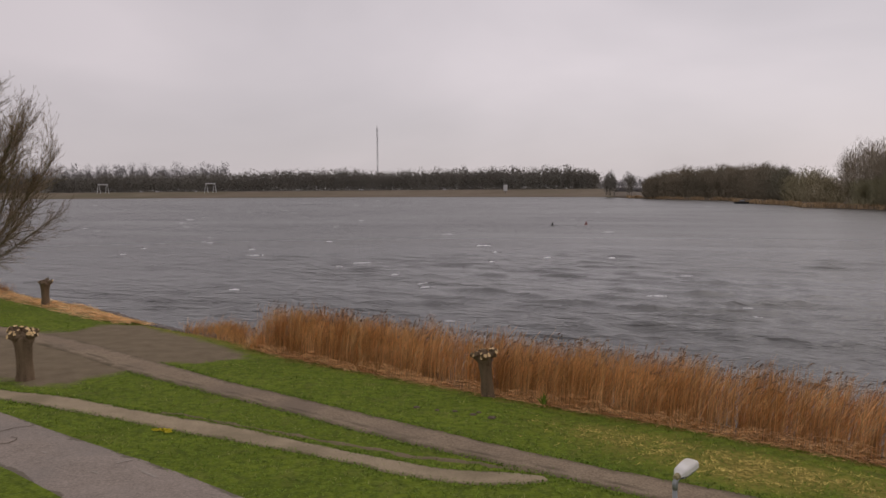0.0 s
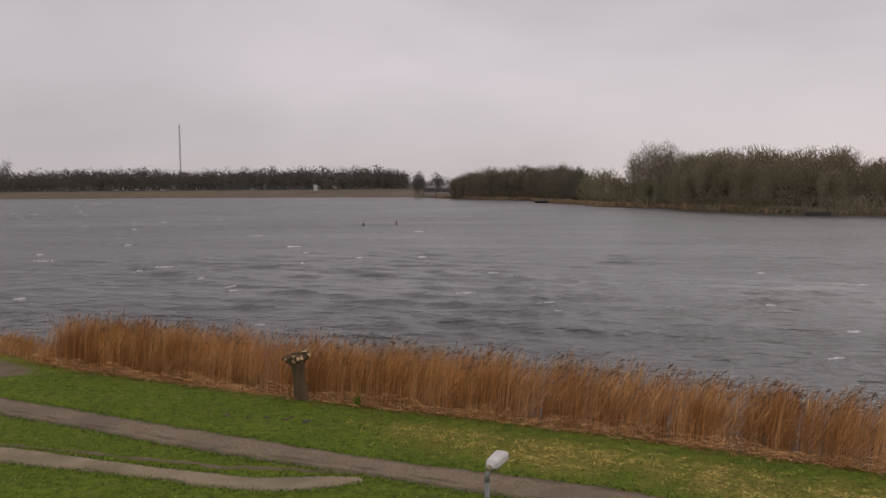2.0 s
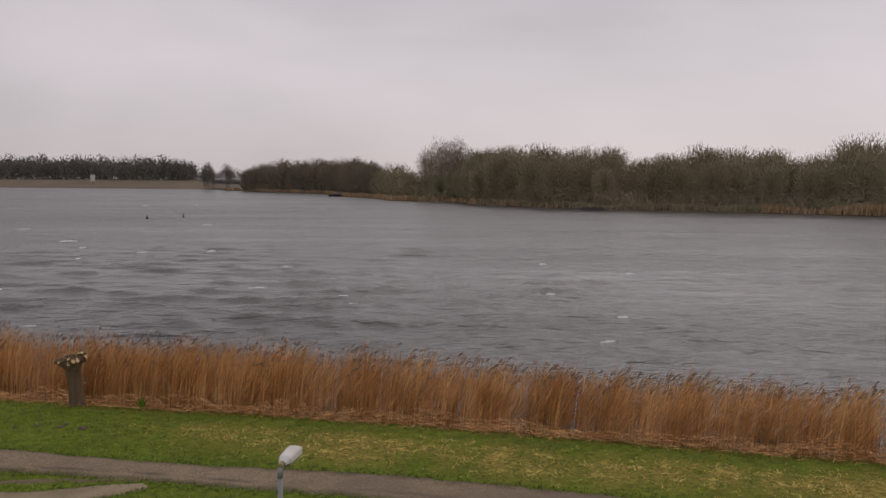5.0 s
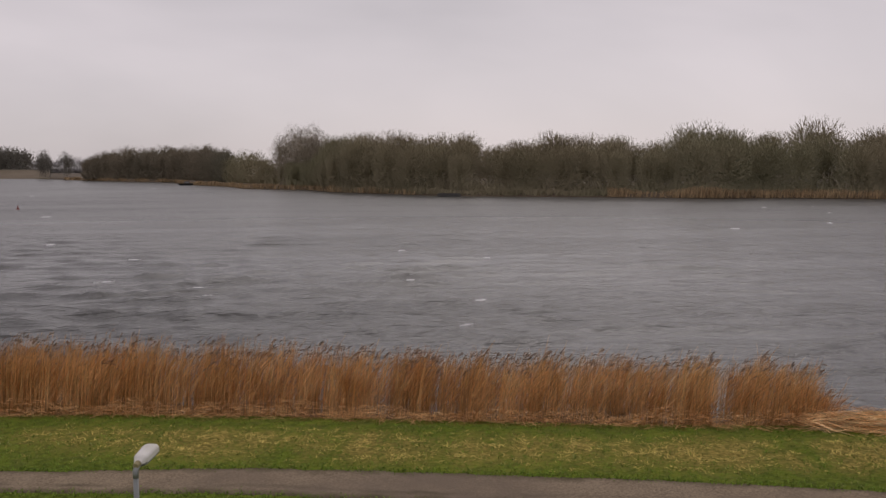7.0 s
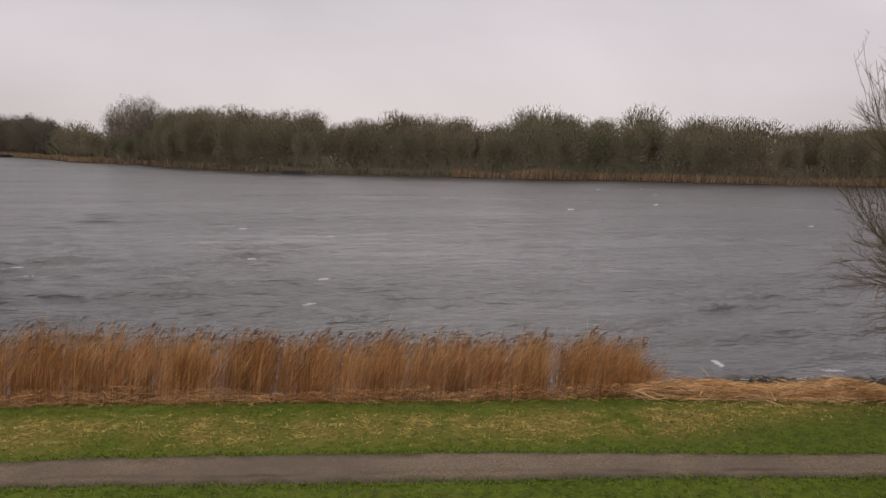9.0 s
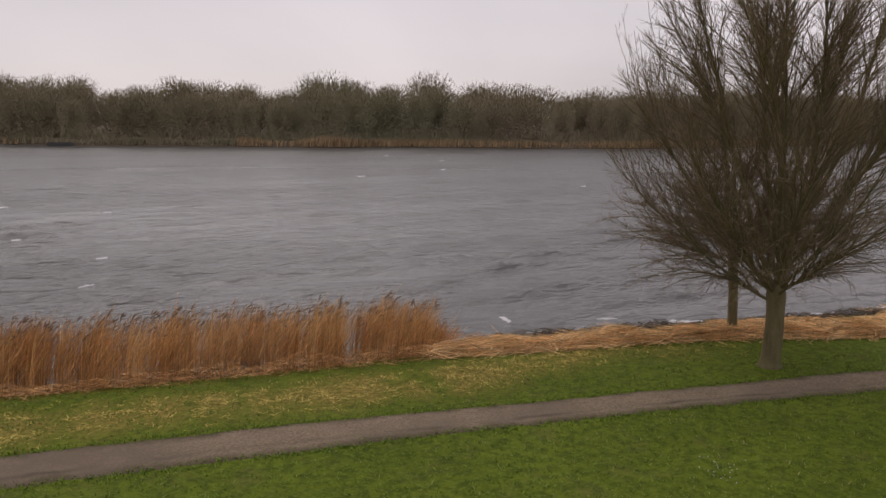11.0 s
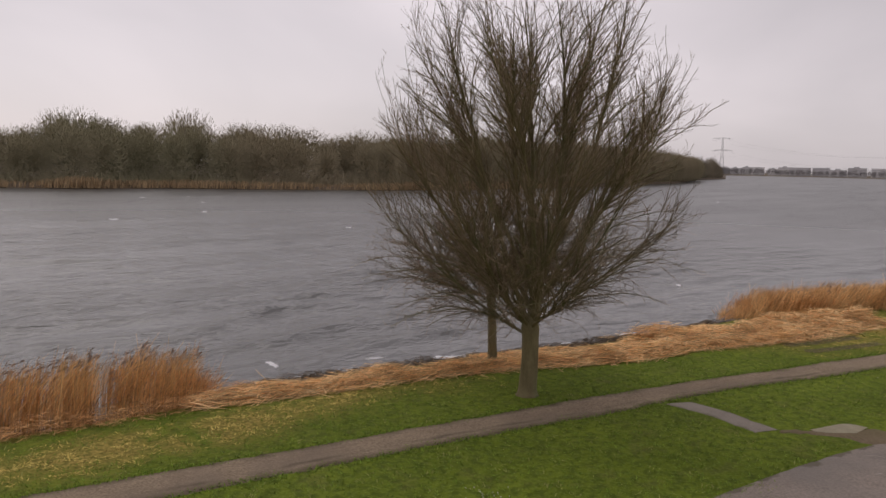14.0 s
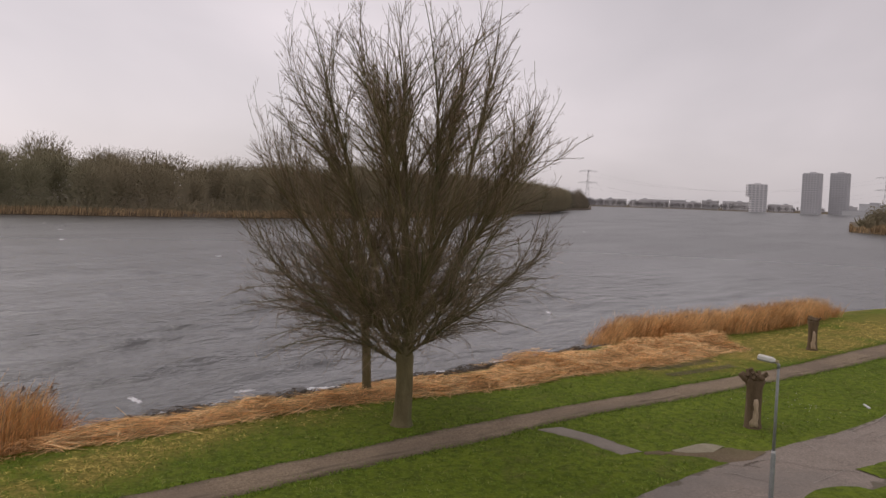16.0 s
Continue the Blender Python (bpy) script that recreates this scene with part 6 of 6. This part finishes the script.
def molehill(x, y, r, label):
    bm = bmesh.new()
    bmesh.ops.create_icosphere(bm, subdivisions=3, radius=1.0)
    for v in bm.verts:
        k = 1 + 0.35 * noise.noise(v.co * 2.2 + Vector((x, y, 0)))
        v.co = Vector((v.co.x * r * k, v.co.y * r * k, v.co.z * r * 0.45 * k))
    me = bpy.data.meshes.new("molehill")
    bm.to_mesh(me)
    bm.free()
    me.materials.append(M_MUD)
    ob = new("molehill", me)
    ob.location = (x, y, 0.0)
    tagged(ob, label, "molehill", "molehills")


for x, y, r in ((-0.9, 28.3, 0.12), (-0.2, 27.9, 0.09), (0.4, 27.75, 0.10), (1.0, 27.3, 0.12), (1.6, 26.9, 0.14), (1.2, 27.6, 0.08)):
    molehill(x, y, r, "small dark molehill of loose earth in the lawn")


def line_mark(name, pts, width, mat, parent, lift=0.04):
    """A thin raised or filled line on paving."""
    p = densify(pts, 0.25)
    rng = np.random.default_rng(int(abs(pts[0][0]) * 100))
    d = unit(np.gradient(p, axis=0))
    nrm = np.stack([-d[:, 1], d[:, 0]], 1)
    w = width * rng.uniform(0.5, 1.1, (len(p), 1)) / 2
    a, b = p + nrm * w + rng.normal(0, 0.006, p.shape), p - nrm * w
    z = ground_z(p[:, 0], p[:, 1]) + lift
    v = [(q[0], q[1], h) for q, h in zip(a, z)] + [(q[0], q[1], h) for q, h in zip(b, z)]
    n = len(p)
    ob = new(name, flat_mesh(name, v, [(i, i + 1, n + i + 1, n + i) for i in range(n - 1)], mat))
    ob.parent = parent
    return ob


yard = bpy.data.objects["pavement"]
for pts in ([(29.2, -12.05), (30.72, -13.54), (32.0, -14.5)], [(29.2, -12.05), (28.87, -12.1)], [(28.13, -11.66), (29.45, -13.0)], [(28.5, -12.59), (29.22, -13.23)], [(28.32, -11.34), (27.99, -11.6), (28.0, -12.02)], [(25.46, -8.34), (25.24, -8.93), (24.81, -9.42), (24.84, -10.14), (24.7, -10.48)], [(24.84, -10.14), (24.19, -9.49), (23.5, -8.78)], [(24.82, -6.86), (24.74, -7.28), (25.32, -7.89), (25.67, -8.33)], [(23.88, -6.37), (23.9, -6.77), (23.71, -7.02), (23.48, -7.34), (23.15, -8.06)], [(27.54, -9.89), (26.78, -10.05)], [(24.3, -8.21), (24.44, -8.46)], [(22.37, -6.24), (22.54, -6.49)]):
    line_mark("paving_joint", pts, 0.045, M_CHALK, yard)
for pts in ([(24.73, -7.25), (25.05, -7.57), (25.26, -7.82)], [(24.76, -7.4), (24.61, -7.69)]):
    line_mark("crack", pts, 0.05, M_MUD, yard, 0.046)
road = bpy.data.objects["road_asphalt"]
for pts in ([(-13.9, 25.72), (-13.58, 26.15), (-13.13, 26.32)], [(-13.21, 24.43), (-12.99, 24.48), (-12.91, 24.76), (-12.99, 24.99), (-13.23, 25.11)]):
    line_mark("crack", pts, 0.06, M_MUD, road)
for pts in ([(-11.55, 23.59), (-11.33, 23.48)], [(-9.38, 21.9), (-9.15, 21.72)], [(-9.04, 22.58), (-8.69, 22.91)], [(-8.11, 21.96), (-7.56, 21.46)]):
    line_mark("scuff_mark", pts, 0.10, M_CHALK, road)
rngf = np.random.default_rng(3)
fl, _ = along([(-9.11, 25.83), (-8.77, 25.75), (-8.4, 25.44)], rngf.uniform(0, 0.78, 60))
fl = fl + rngf.normal(0, 0.07, fl.shape)
fb = Ribbons()
base = np.stack([fl[:, 0], fl[:, 1], np.full(60, 0.05)], 1)
for turn in range(3):
    d = unit(rngf.normal(size=(60, 3)) * np.array([1, 1, 0.3]))
    fb.add(np.stack([base - d * 0.03, base + d * 0.03], 1), np.full((60, 2), 0.03), across_of(d, rngf))
tagged(fb.made("yellow_flowers", [M_FLOWER]), "patch of small yellow flowers in the grass", "flowers", kind="stuff")
# daisies in the short grass
rngd = np.random.default_rng(12)
db = Ribbons()
for (cx, cy), reach, num in (((18.0, 2.8), 0.6, 36), ((32.2, -11.4), 1.6, 40), ((33.6, -10.2), 1.2, 20)):
    p = np.array([cx, cy]) + rngd.normal(0, 1, (num, 2)) * np.array([reach, reach * 0.45])
    p = p[~np.any([inside(q, p[:, 0], p[:, 1]) for q in BARE], axis=0)]
    c = len(p)
    base = np.stack([p[:, 0], p[:, 1], np.full(c, 0.07)], 1)
    for turn in range(2):
        d = unit(rngd.normal(size=(c, 3)) * np.array([1, 1, 0.2]))
        db.add(np.stack([base - d * 0.014, base + d * 0.014], 1), np.full((c, 2), 0.024), across_of(d, rngd))
tagged(db.made("daisies", [M_DAISY]), "scattered small white daisies in the lawn", "flowers", kind="stuff")
# a tractor's tread pressed into the wet grass beside the straw
tb = Ribbons()
for off in (0.0, 1.5):
    line = [(37.3 + off * 0.7, -7.5 + off * 0.45), (38.9 + off * 0.7, -9.5 + off * 0.45), (40.4 + off * 0.7, -11.2 + off * 0.45)]
    q, way = along(line, np.arange(0.05, length_of(line) - 0.05, 0.19))
    nrm = np.stack([-way[:, 1], way[:, 0]], 1)
    for side in (-1, 1):
        a, b = q, q + nrm * 0.30 * side + way * 0.16
        ends = np.stack([np.c_[a, np.full(len(a), 0.03)], np.c_[b, np.full(len(b), 0.03)]], 1)
        ends[..., 2] += ground_z(ends[..., 0], ends[..., 1])
        tb.add(ends, np.full((len(a), 2), 0.075), np.c_[way, np.zeros(len(a))])
tagged(tb.made("tyre_tracks", [M_MUD]), "muddy tractor tyre tread pressed into the wet grass", "tyre tracks", kind="stuff")
bm = bmesh.new()
box(bm, -0.2, -0.05, 0.0, 0.2, 0.06, 0.03, 0.01)
for v in bm.verts:
    v.co.z += 0.03 * math.sin(v.co.x * 9)
    v.co.y += 0.05 * v.co.x
me = bpy.data.meshes.new("paper_scrap")
bm.to_mesh(me)
bm.free()
me.materials.append(M_WHITEPAINT)
scrap = tagged(new("paper_scrap", me), "crumpled white scrap of paper lying in the grass", "litter")
scrap.location, scrap.rotation_euler = (33.0, -14.2, 0.05), (0, 0, 0.1)
